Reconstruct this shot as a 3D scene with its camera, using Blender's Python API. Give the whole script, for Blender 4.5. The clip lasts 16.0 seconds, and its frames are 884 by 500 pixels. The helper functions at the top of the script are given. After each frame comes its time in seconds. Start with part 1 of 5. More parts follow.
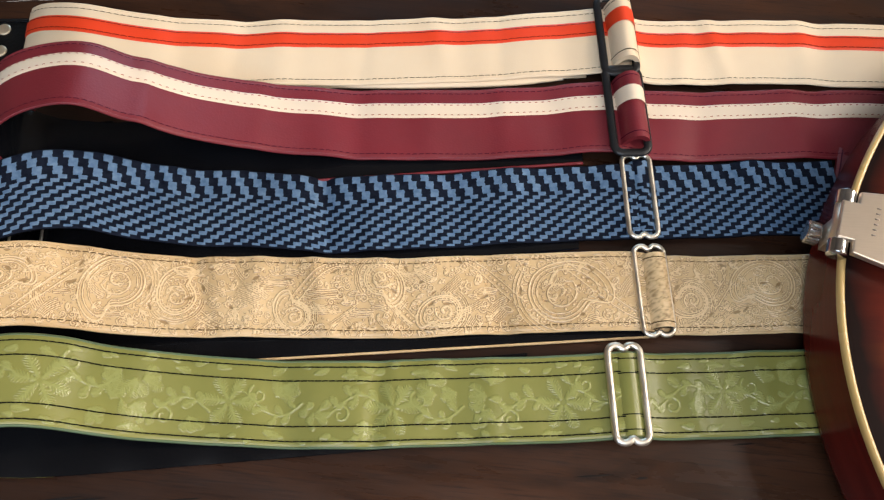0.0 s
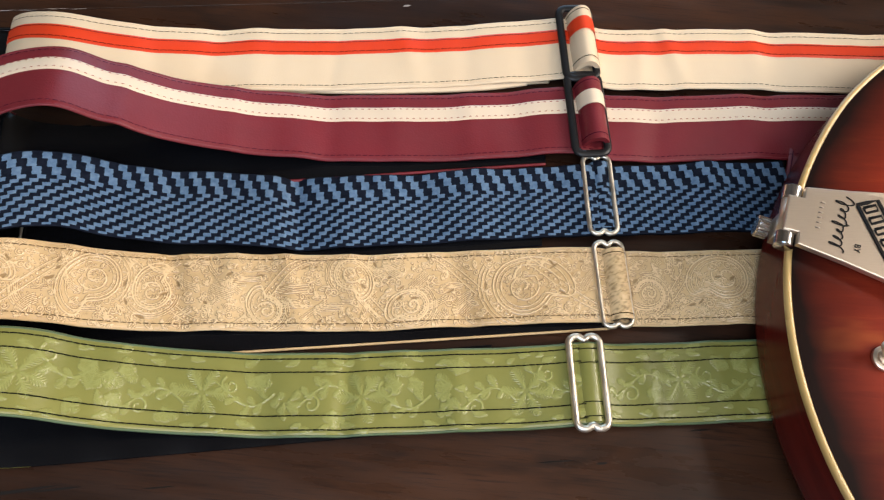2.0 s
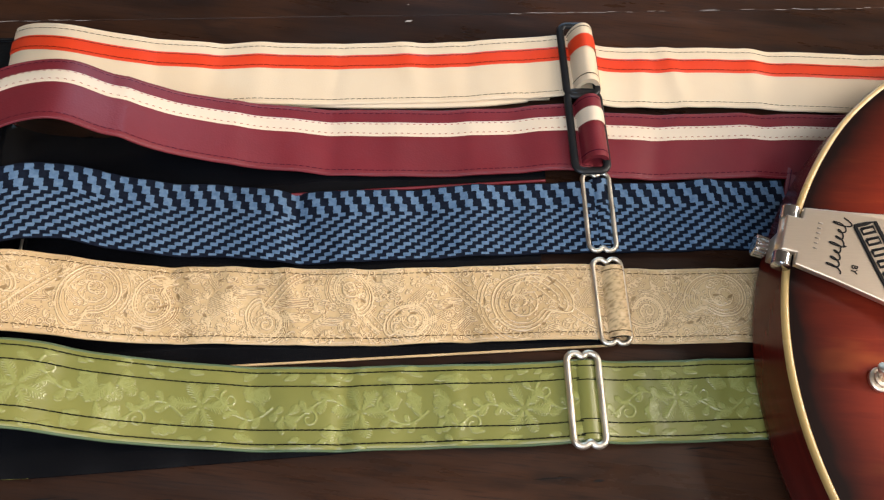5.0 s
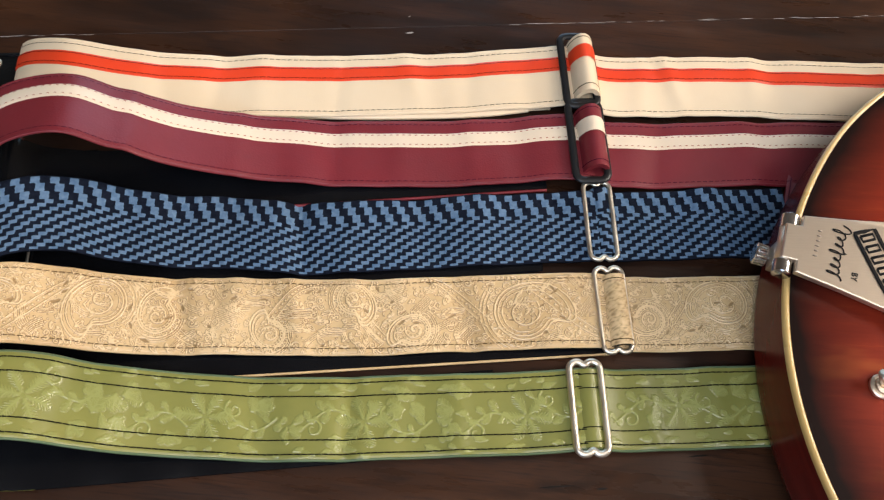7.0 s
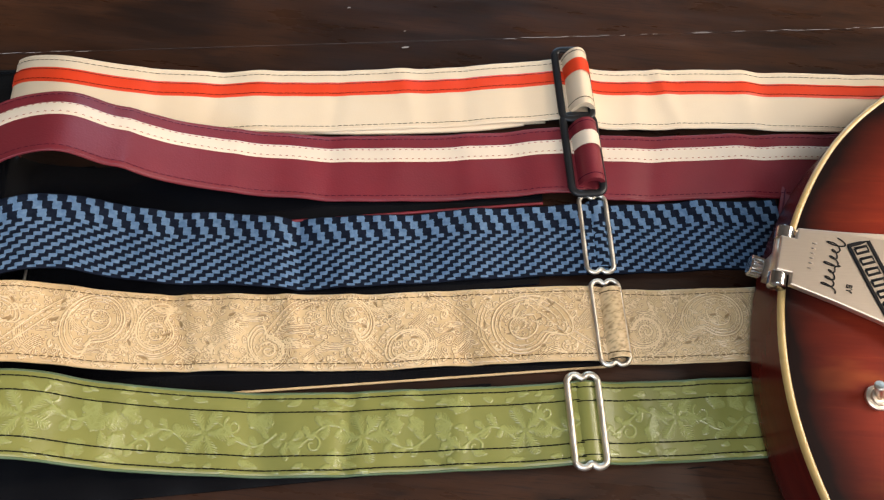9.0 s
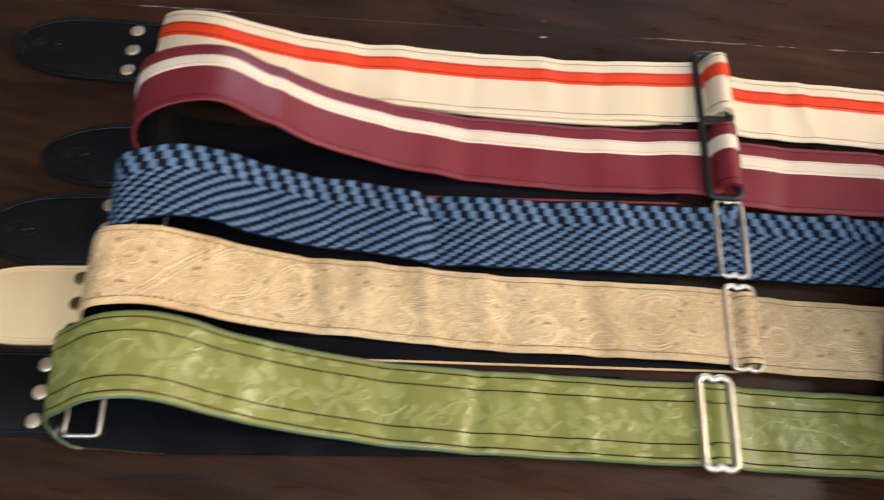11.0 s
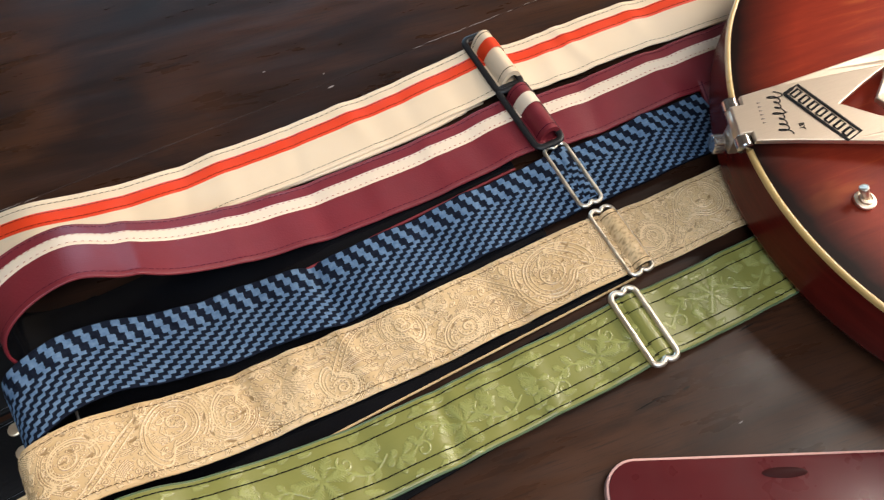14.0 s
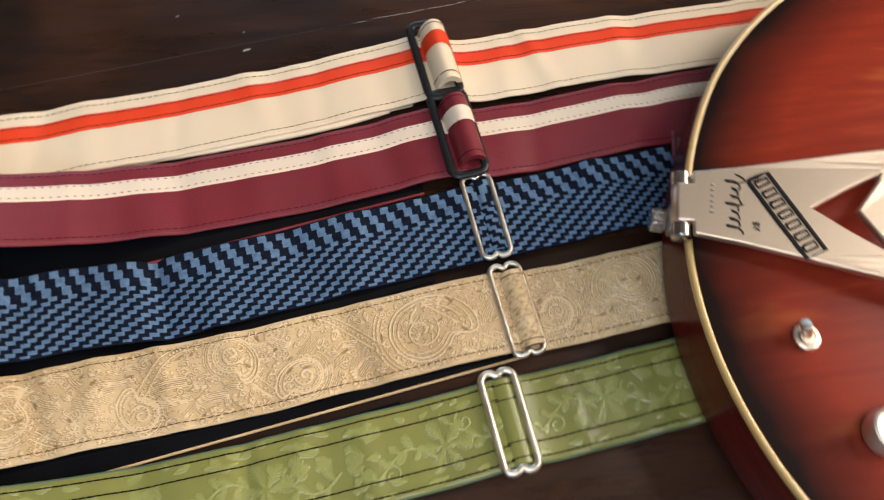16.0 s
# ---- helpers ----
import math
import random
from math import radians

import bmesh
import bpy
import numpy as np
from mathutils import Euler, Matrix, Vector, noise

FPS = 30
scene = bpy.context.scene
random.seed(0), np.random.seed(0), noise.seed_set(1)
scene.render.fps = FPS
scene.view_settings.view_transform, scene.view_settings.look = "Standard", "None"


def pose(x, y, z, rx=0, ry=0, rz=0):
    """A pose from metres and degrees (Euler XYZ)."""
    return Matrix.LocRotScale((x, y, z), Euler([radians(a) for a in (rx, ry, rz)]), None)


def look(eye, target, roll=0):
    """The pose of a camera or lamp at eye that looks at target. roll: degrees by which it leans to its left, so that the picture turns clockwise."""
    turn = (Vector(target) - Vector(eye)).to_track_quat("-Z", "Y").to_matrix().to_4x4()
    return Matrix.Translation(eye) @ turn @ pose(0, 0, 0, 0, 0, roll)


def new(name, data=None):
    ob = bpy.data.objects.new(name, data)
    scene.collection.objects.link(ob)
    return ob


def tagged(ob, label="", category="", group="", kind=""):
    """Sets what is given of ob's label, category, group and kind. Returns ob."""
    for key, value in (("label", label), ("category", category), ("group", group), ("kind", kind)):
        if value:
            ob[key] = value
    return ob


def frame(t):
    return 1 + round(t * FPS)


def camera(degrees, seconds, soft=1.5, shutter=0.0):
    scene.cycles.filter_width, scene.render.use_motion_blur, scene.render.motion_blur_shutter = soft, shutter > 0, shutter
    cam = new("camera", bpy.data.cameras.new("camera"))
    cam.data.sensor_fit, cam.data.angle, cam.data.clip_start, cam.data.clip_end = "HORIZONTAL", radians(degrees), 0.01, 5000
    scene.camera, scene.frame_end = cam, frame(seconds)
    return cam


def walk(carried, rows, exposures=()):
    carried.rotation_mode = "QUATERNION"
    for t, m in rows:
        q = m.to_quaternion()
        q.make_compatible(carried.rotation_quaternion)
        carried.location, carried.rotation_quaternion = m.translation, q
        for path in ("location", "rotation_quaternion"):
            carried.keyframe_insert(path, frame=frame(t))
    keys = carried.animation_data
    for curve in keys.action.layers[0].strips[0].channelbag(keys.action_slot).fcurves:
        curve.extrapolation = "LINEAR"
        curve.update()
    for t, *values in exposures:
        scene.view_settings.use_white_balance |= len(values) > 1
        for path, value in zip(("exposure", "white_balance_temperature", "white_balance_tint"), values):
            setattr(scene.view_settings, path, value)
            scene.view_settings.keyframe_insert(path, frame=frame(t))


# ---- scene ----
cam = camera(57.8, 16.0, soft=1.25, shutter=0.5)
PATH = [
    (0, (0.0690, 0.1058, 0.4493), (0.0375, 0.8520, -1.4060), 3.94),
    (0.5, (0.0705, 0.1017, 0.4469), (0.0514, 0.8722, -1.3986), 4.74),
    (1, (0.0774, 0.0960, 0.4541), (0.0735, 0.8809, -1.3854), 5.72),
    (1.5, (0.0773, 0.0895, 0.4595), (0.0709, 0.8825, -1.3765), 5.71),
    (2, (0.0819, 0.0857, 0.4604), (0.0800, 0.8863, -1.3724), 5.74),
    (2.5, (0.0850, 0.0846, 0.4612), (0.0885, 0.8898, -1.3696), 6.01),
    (3, (0.0829, 0.0835, 0.4638), (0.0894, 0.8917, -1.3656), 6.37),
    (3.5, (0.0815, 0.0862, 0.4639), (0.0871, 0.8991, -1.3634), 6.52),
    (6, (0.0798, 0.0896, 0.4655), (0.0808, 0.9145, -1.3564), 6.70),
    (6.5, (0.0799, 0.0892, 0.4671), (0.0821, 0.9213, -1.3516), 6.86),
    (7, (0.0803, 0.0893, 0.4680), (0.0734, 0.9232, -1.3498), 5.68),
    (7.5, (0.0830, 0.0918, 0.4720), (0.0739, 0.9323, -1.3428), 4.84),
    (8, (0.0808, 0.0929, 0.4723), (0.0718, 0.9417, -1.3386), 4.86),
    (10.5, (0.0686, 0.0871, 0.4661), (0.0810, 0.9389, -1.3434), 8.93),
    (11, (0.0056, 0.0672, 0.4587), (-0.0291, 0.9361, -1.3424), 9.18),
    (11.5, (-0.0532, 0.0510, 0.4469), (-0.1483, 0.9017, -1.3606), 6.20),
    (12, (-0.1014, 0.0516, 0.4473), (-0.1369, 0.8890, -1.3686), 4.89),
    (12.5, (-0.1245, 0.0513, 0.4446), (-0.0389, 0.8878, -1.3701), 7.96),
    (13, (-0.1109, 0.0551, 0.4574), (0.0541, 0.9161, -1.3402), 6.41),
    (13.5, (-0.0472, 0.0602, 0.4687), (0.2111, 0.9912, -1.2825), 1.00),
    (14, (-0.0166, 0.0498, 0.4757), (0.3064, 0.9941, -1.2575), -0.04),
    (14.5, (-0.0187, 0.0562, 0.4724), (0.3462, 0.9835, -1.2617), 2.18),
    (15, (0.0026, 0.0609, 0.4722), (0.3554, 0.9745, -1.2716), 2.10),
    (15.5, (0.0659, 0.0685, 0.4617), (0.3773, 0.9696, -1.2964), 3.57),
    (16, (0.1076, 0.1173, 0.4306), (0.2866, 0.9545, -1.3769), 6.00),
]
walk(cam, [(t, look(eye, target, roll)) for t, eye, target, roll in PATH],
     exposures=((0, -0.14), (2, -0.11), (8, -0.1), (10.5, -0.07), (12, -0.05), (14, -0.07), (15, -0.18), (16, -0.26)))

# ---- world, window light, exposure ----
world = bpy.data.worlds.new("world")
scene.world = world
world.use_nodes = True
wn = world.node_tree
sky = wn.nodes.new("ShaderNodeTexSky")
sky.sky_type, sky.sun_disc = "NISHITA", False
sky.sun_elevation, sky.sun_rotation = radians(35), radians(60)
wn.links.new(sky.outputs[0], wn.nodes["Background"].inputs[0])
wn.nodes["Background"].inputs[1].default_value = 0.10


def window_lamp(name, eye, target, w, h, power, colour):
    data = bpy.data.lights.new(name, "AREA")
    data.shape, data.size, data.size_y, data.energy, data.color = "RECTANGLE", w, h, power, colour
    lamp = new(name, data)
    lamp.matrix_world = look(eye, target)
    return lamp


# an added overhead fill lamp, then daylight that enters by the high and the low east window, the north and the south
# window
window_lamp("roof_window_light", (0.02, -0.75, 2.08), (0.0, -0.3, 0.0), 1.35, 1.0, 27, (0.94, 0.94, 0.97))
window_lamp("window_light", (1.86, 0.66, 2.36), (0.0, 0.25, 0.0), 0.92, 0.52, 20, (1.0, 0.92, 0.83))
window_lamp("window_light_low", (1.88, 0.40, 0.98), (0.0, 0.36, 0.40), 1.40, 0.84, 54, (1.0, 0.87, 0.75))
window_lamp("window_light_far", (0.1, 2.18, 0.5), (0.0, 0.3, 0.4), 1.3, 0.6, 13, (0.45, 0.72, 1.0))
window_lamp("window_light_near", (-0.5, -1.77, 1.6), (0.0, 0.3, 0.0), 1.15, 0.75, 24, (0.50, 0.72, 1.0))


# ---- materials ----
class Mat:
    def __init__(self, name, rough=0.5, metal=0.0, coat=0.0, spec=0.5):
        self.m = bpy.data.materials.new(name)
        self.m.use_nodes = True
        self.t = self.m.node_tree
        self.b = self.t.nodes["Principled BSDF"]
        self.set("Roughness", rough)
        self.set("Metallic", metal)
        self.set("Coat Weight", coat)
        self.set("Coat Roughness", 0.15)
        self.set("Specular IOR Level", spec)

    def set(self, socket, v):
        if isinstance(v, (int, float)):
            self.b.inputs[socket].default_value = v
        elif isinstance(v, tuple):
            self.b.inputs[socket].default_value = (*v, 1.0)
        else:
            self.t.links.new(v, self.b.inputs[socket])
        return self

    def node(self, kind, ins=None, **props):
        n = self.t.nodes.new(kind)
        if "operation" in props:
            n.operation = props["operation"]
        if "data_type" in props:
            n.data_type, n.blend_type = props["data_type"], props["blend_type"]
        if "attribute_name" in props:
            n.attribute_name = props["attribute_name"]
        if "uv_map" in props:
            n.uv_map = props["uv_map"]
        if "bands_direction" in props:
            n.bands_direction = props["bands_direction"]
        for k, v in (ins or {}).items():
            if isinstance(v, bpy.types.NodeSocket):
                self.t.links.new(v, n.inputs[k])
            else:
                n.inputs[k].default_value = v
        return n

    def coords(self, kind="Object", scale=(1, 1, 1), rot=(0, 0, 0)):
        c = self.node("ShaderNodeTexCoord").outputs[kind]
        return self.node("ShaderNodeMapping", {"Vector": c, "Scale": scale, "Rotation": rot}).outputs[0]

    def noise(self, scale, detail=4.0, vec=None, rough=0.55, distortion=0.0):
        ins = {"Scale": scale, "Detail": detail, "Roughness": rough, "Distortion": distortion}
        ins["Vector"] = vec if vec is not None else self.coords()
        return self.node("ShaderNodeTexNoise", ins).outputs[0]

    def ramp(self, fac, *stops):
        n = self.node("ShaderNodeValToRGB", {"Fac": fac})
        while len(n.color_ramp.elements) < len(stops):
            n.color_ramp.elements.new(0.5)
        for e, (p, c) in zip(n.color_ramp.elements, stops):
            e.position, e.color = p, (*c, 1)
        return n.outputs[0]

    def mix(self, fac, a, b, how="MIX"):
        n = self.node("ShaderNodeMix", {"Factor": fac}, data_type="RGBA", blend_type=how)
        for i, v in ((6, a), (7, b)):
            if isinstance(v, tuple):
                n.inputs[i].default_value = (*v, 1)
            else:
                self.t.links.new(v, n.inputs[i])
        return n.outputs[2]

    def attr(self, name):
        return self.node("ShaderNodeAttribute", attribute_name=name).outputs["Fac"]

    def range(self, v, a, b, c, d):
        return self.node("ShaderNodeMapRange", {"Value": v, "From Min": a, "From Max": b, "To Min": c, "To Max": d}).outputs[0]

    def bump(self, h, strength=0.3, dist=0.001):
        self.set("Normal", self.node("ShaderNodeBump", {"Height": h, "Strength": strength, "Distance": dist}).outputs[0])
        return self


def leather(name, colour, dark, rough=0.4, grain=900.0, strength=0.25, coat=0.0, creases=0.0, spec=0.5):
    m = Mat(name, rough, 0, coat, spec)
    n = m.noise(14, 4)
    m.set("Base Color", m.ramp(n, (0.3, dark), (0.7, colour)))
    v = m.node("ShaderNodeTexVoronoi", {"Vector": m.coords(), "Scale": grain}).outputs[0]
    h = m.mix(0.45, v, m.noise(160, 5))
    if creases:
        uv = m.node("ShaderNodeUVMap", uv_map="UVMap").outputs[0]
        long = m.node("ShaderNodeMapping", {"Vector": uv, "Scale": (1.0, 0.16, 1.0)}).outputs[0]
        c = m.node("ShaderNodeTexNoise", {"Vector": long, "Scale": 260.0, "Detail": 3.0, "Distortion": 1.2}).outputs[0]
        where = m.range(m.node("ShaderNodeTexNoise", {"Vector": uv, "Scale": 22.0}).outputs[0], 0.48, 0.66, 0, 1)
        h = m.mix(m.node("ShaderNodeMath", {0: where, 1: creases}, operation="MULTIPLY").outputs[0], h, m.ramp(c, (0.42, (0, 0, 0)), (0.5, (1, 1, 1)), (0.58, (0, 0, 0))))
    m.set("Roughness", m.range(m.noise(40, 3), 0.3, 0.7, rough - 0.07, rough + 0.08))
    m.bump(h, strength, 0.0004)
    return m.m


M_CREAM = leather("cream_vinyl", (0.82, 0.66, 0.46), (0.77, 0.60, 0.405), 0.42, 1100, 0.16, 0.0, 0.25)
M_ORANGE = leather("orange_vinyl", (0.80, 0.060, 0.015), (0.72, 0.05, 0.012), 0.42, 1100, 0.12)
M_STRIPE = leather("ivory_vinyl", (0.82, 0.68, 0.52), (0.76, 0.62, 0.46), 0.42, 1100, 0.12)
M_MAROON = leather("maroon_vinyl", (0.205, 0.019, 0.027), (0.155, 0.013, 0.019), 0.46, 800, 0.34, 0.0, 0.28)
M_BACK = leather("black_backing", (0.006, 0.0065, 0.008), (0.003, 0.003, 0.004), 0.16, 700, 0.04, spec=0.28)
M_TAIL = leather("black_leather", (0.009, 0.0085, 0.009), (0.004, 0.004, 0.004), 0.48, 600, 0.5, spec=0.14)
M_TAILTAN = leather("natural_leather", (0.90, 0.67, 0.38), (0.86, 0.61, 0.33), 0.45, 900, 0.3)
M_PIPING = leather("green_edge", (0.11, 0.16, 0.075), (0.08, 0.12, 0.05), 0.4, 900, 0.2)
M_RUBBER = Mat("black_plastic", 0.38, spec=0.35).set("Base Color", (0.012, 0.012, 0.013)).m


def thread(name, colour):
    m = Mat(name, 0.8, spec=0.08)
    m.set("Base Color", m.mix(m.noise(2500, 2), colour, tuple(c * 0.6 for c in colour)))
    return m.m


T_BLACK, T_MAROON, T_BROWN = thread("dark_thread", (0.008, 0.009, 0.006)), thread("maroon_thread", (0.09, 0.012, 0.03)), thread("brown_thread", (0.12, 0.07, 0.03))
T_PINK = thread("rust_thread", (0.55, 0.20, 0.14))
T_RED = thread("dark_red_thread", (0.20, 0.018, 0.010))
T_OLIVE = thread("olive_thread", (0.07, 0.045, 0.02))


def metal(name, colour, rough, scratch=0.3):
    m = Mat(name, rough, 1.0)
    n = m.noise(300, 4)
    m.set("Base Color", m.mix(n, colour, tuple(c * 0.8 for c in colour)))
    m.set("Roughness", m.range(m.noise(90, 4), 0.3, 0.7, rough * 0.7, rough * 1.35))
    m.bump(m.noise(1200, 2), scratch * 0.2, 0.0002)
    return m.m


M_NICKEL = metal("nickel", (0.93, 0.84, 0.70), 0.40)
M_RIVET = metal("rivet_metal", (0.92, 0.76, 0.54), 0.5)
M_CHROME = metal("chrome", (0.72, 0.70, 0.68), 0.2)


def brushed():
    m = Mat("brushed_aluminium", 0.4, 1.0)
    n = m.noise(120, 5, m.coords(scale=(1, 14, 1), rot=(0, 0, radians(13))))
    m.set("Base Color", m.mix(n, (0.82, 0.69, 0.55), (0.72, 0.60, 0.47)))
    m.set("Roughness", m.range(n, 0.3, 0.7, 0.38, 0.46))
    return m.m


M_BRUSHED = brushed()
M_ANTIQUE = metal("antique_brass", (0.30, 0.22, 0.11), 0.4)


def tooled_leather():
    m = Mat("tooled_tan_leather", 0.42)
    r = m.attr("relief")
    base = m.ramp(m.noise(22, 5), (0.32, (0.55, 0.37, 0.178)), (0.68, (0.79, 0.565, 0.305)))
    # brown tooling lines; the relief's shading and lit ridges are put into colour too
    groove = m.ramp(r, (0.0, (0.10, 0.10, 0.10)), (0.12, (0.9, 0.9, 0.9)), (0.42, (0.8, 0.8, 0.8)), (0.7, (0.0, 0.0, 0.0)))
    worn = m.mix(m.range(m.noise(55, 5), 0.38, 0.62, 0.55, 1.0), (0, 0, 0), groove)
    col = m.mix(worn, base, (0.19, 0.095, 0.034))
    col = m.mix(m.range(r, 0.45, 0.9, 0, 0.5), col, (0.87, 0.66, 0.39))
    m.set("Base Color", m.mix(m.range(r, -0.5, -0.1, 0.8, 0), col, (0.27, 0.17, 0.075)))
    m.set("Roughness", m.range(m.noise(60, 4), 0.3, 0.7, 0.22, 0.36))
    m.bump(m.mix(0.5, m.noise(700, 3), m.node("ShaderNodeTexVoronoi", {"Vector": m.coords(), "Scale": 800.0}).outputs[0]), 0.2, 0.0003)
    return m.m


def green_vinyl():
    m = Mat("embossed_green_vinyl", 0.28, 0, 0.18)
    r = m.attr("relief")
    base = m.ramp(m.noise(16, 5), (0.3, (0.19, 0.195, 0.048)), (0.7, (0.26, 0.25, 0.063)))
    m.set("Base Color", m.mix(m.range(r, 0.15, 1.0, 0, 1), base, (0.315, 0.325, 0.105)))
    gloss = m.range(m.noise(50, 4), 0.3, 0.7, -0.03, 0.05)
    m.set("Roughness", m.node("ShaderNodeMath", {0: m.range(r, 0.1, 0.8, 0.34, 0.2), 1: gloss}, operation="ADD").outputs[0])
    m.bump(m.noise(500, 4), 0.12, 0.0003)
    return m.m


def woven():
    m = Mat("woven_blue_black_fabric", 0.85, spec=0.08)
    r = m.attr("relief")
    uv = m.node("ShaderNodeUVMap", uv_map="UVMap").outputs[0]
    w = m.node("ShaderNodeTexWave", {"Vector": uv, "Scale": 900.0, "Distortion": 1.5, "Detail": 1.0}, bands_direction="Y").outputs[1]
    blue = m.ramp(m.noise(300, 4), (0.3, (0.085, 0.155, 0.260)), (0.7, (0.165, 0.255, 0.380)))
    black = m.ramp(m.noise(300, 4), (0.3, (0.004, 0.006, 0.013)), (0.7, (0.010, 0.014, 0.026)))
    m.set("Base Color", m.mix(m.range(r, 0.35, 0.65, 0, 1), black, blue))
    m.bump(m.mix(0.5, w, m.noise(1500, 3)), 0.5, 0.0005)
    return m.m


def table_wood():
    m = Mat("dark_stained_wood", 0.3, 0, 0.0, 0.34)
    rnd = m.node("ShaderNodeObjectInfo").outputs["Random"]
    off = m.node("ShaderNodeCombineXYZ", {"X": rnd, "Y": rnd, "Z": rnd}).outputs[0]
    shift = m.node("ShaderNodeVectorMath", {0: m.coords(scale=(1, 9, 9)), 1: off}, operation="ADD").outputs[0]
    grain = m.noise(9, 8, shift, 0.62, 0.6)
    fine = m.noise(45, 6, m.coords(scale=(1, 26, 26)), 0.6)
    patch = m.noise(3.2, 3, m.coords(scale=(1, 2.2, 1)), 0.5, 0.8)
    col = m.ramp(grain, (0.25, (0.009, 0.0052, 0.004)), (0.55, (0.024, 0.0108, 0.0065)), (0.8, (0.05, 0.021, 0.011)))
    col = m.mix(m.range(patch, 0.42, 0.66, 0, 0.75), col, (0.078, 0.030, 0.013))
    col = m.mix(m.range(fine, 0.52, 0.72, 0, 0.75), col, (0.006, 0.004, 0.004))
    blot = m.noise(7, 5, m.coords(scale=(1, 4.5, 1)), 0.6, 1.0)
    col = m.mix(m.range(blot, 0.52, 0.7, 0, 0.7), col, (0.009, 0.006, 0.005))
    m.set("Base Color", col)
    m.set("Roughness", m.range(m.noise(14, 5, m.coords(scale=(1, 5, 5))), 0.3, 0.7, 0.24, 0.42))
    m.bump(m.mix(0.5, grain, fine), 0.12, 0.0008)
    return m.m


def burst_top():
    m = Mat("sunburst_lacquer", 0.3, 0, 0.0, 0.16)
    e = m.attr("edge")
    grain = m.noise(16, 6, m.coords(scale=(1, 10, 1), rot=(0, 0, radians(13))), 0.6, 0.6)
    fine = m.noise(60, 5, m.coords(scale=(1, 16, 1), rot=(0, 0, radians(13))), 0.6)
    red = m.ramp(grain, (0.3, (0.205, 0.022, 0.011)), (0.6, (0.255, 0.030, 0.013)), (0.9, (0.40, 0.080, 0.02)))
    red = m.mix(m.range(fine, 0.5, 0.75, 0, 0.3), red, (0.16, 0.016, 0.009))
    wisp = m.noise(11, 3, m.coords(scale=(1, 4.5, 1), rot=(0, 0, radians(13))), 0.5, 0.4)
    red = m.mix(m.range(wisp, 0.60, 0.74, 0, 0.6), red, (0.44, 0.105, 0.028))
    wob = m.node("ShaderNodeMath", {0: e, 1: m.range(m.noise(20, 3), 0.3, 0.7, -0.004, 0.004)}, operation="ADD").outputs[0]
    m.set("Base Color", m.mix(m.range(wob, 0.006, 0.046, 0, 1), (0.012, 0.006, 0.005), red))
    return m.m


def burst_side():
    m = Mat("dark_red_lacquer", 0.26, 0, 0.0, 0.14)
    n = m.noise(10, 5, m.coords(scale=(1, 1, 8)), 0.6, 0.5)
    m.set("Base Color", m.ramp(n, (0.3, (0.075, 0.007, 0.005)), (0.7, (0.13, 0.012, 0.008))))
    return m.m


M_TOOLED, M_GREEN, M_WOVEN, M_WOOD = tooled_leather(), green_vinyl(), woven(), table_wood()
M_BURST, M_SIDE = burst_top(), burst_side()
M_BINDING = leather("aged_binding", (0.62, 0.42, 0.16), (0.52, 0.33, 0.11), 0.3, 300, 0.05, 0.3)
M_INK = Mat("black_ink", 0.6, spec=0.1).set("Base Color", (0.015, 0.013, 0.012)).m
M_OVAL = Mat("dark_red_reflection", 0.5, spec=0.1).set("Base Color", (0.03, 0.004, 0.004)).m
M_FAINT = Mat("faint_engraving", 0.6).set("Base Color", (0.28, 0.22, 0.17)).m
M_KNOB = metal("knob_metal", (0.86, 0.78, 0.66), 0.5)
M_SCRATCH = Mat("bare_scratch", 0.7).set("Base Color", (0.35, 0.32, 0.3)).m
M_CASE = leather("red_case", (0.11, 0.014, 0.016), (0.085, 0.01, 0.012), 0.3, 1200, 0.05, 0.15, spec=0.35)
M_CASE_RIM = Mat("pale_rim", 0.35).set("Base Color", (0.72, 0.42, 0.36)).m


def plaster(name, colour):
    m = Mat(name, 0.8)
    m.set("Base Color", m.mix(m.noise(2, 4), colour, tuple(c * 0.9 for c in colour)))
    m.bump(m.noise(60, 4), 0.1, 0.002)
    return m.m


M_WALL, M_CEIL, M_FLOOR = plaster("wall_paint", (0.22, 0.18, 0.14)), plaster("ceiling_paint", (0.30, 0.26, 0.22)), plaster("floor_boards", (0.16, 0.10, 0.06))


# ---- building helpers ----
def thing(name, place, label, category, group=""):
    ob = new(name)
    ob.location = place
    ob.empty_display_size = 0.02
    return tagged(ob, label, category, group)


def world_pose(parent):
    m = Matrix.Identity(4)
    while parent is not None:
        m = parent.matrix_basis @ m
        parent = parent.parent
    return m


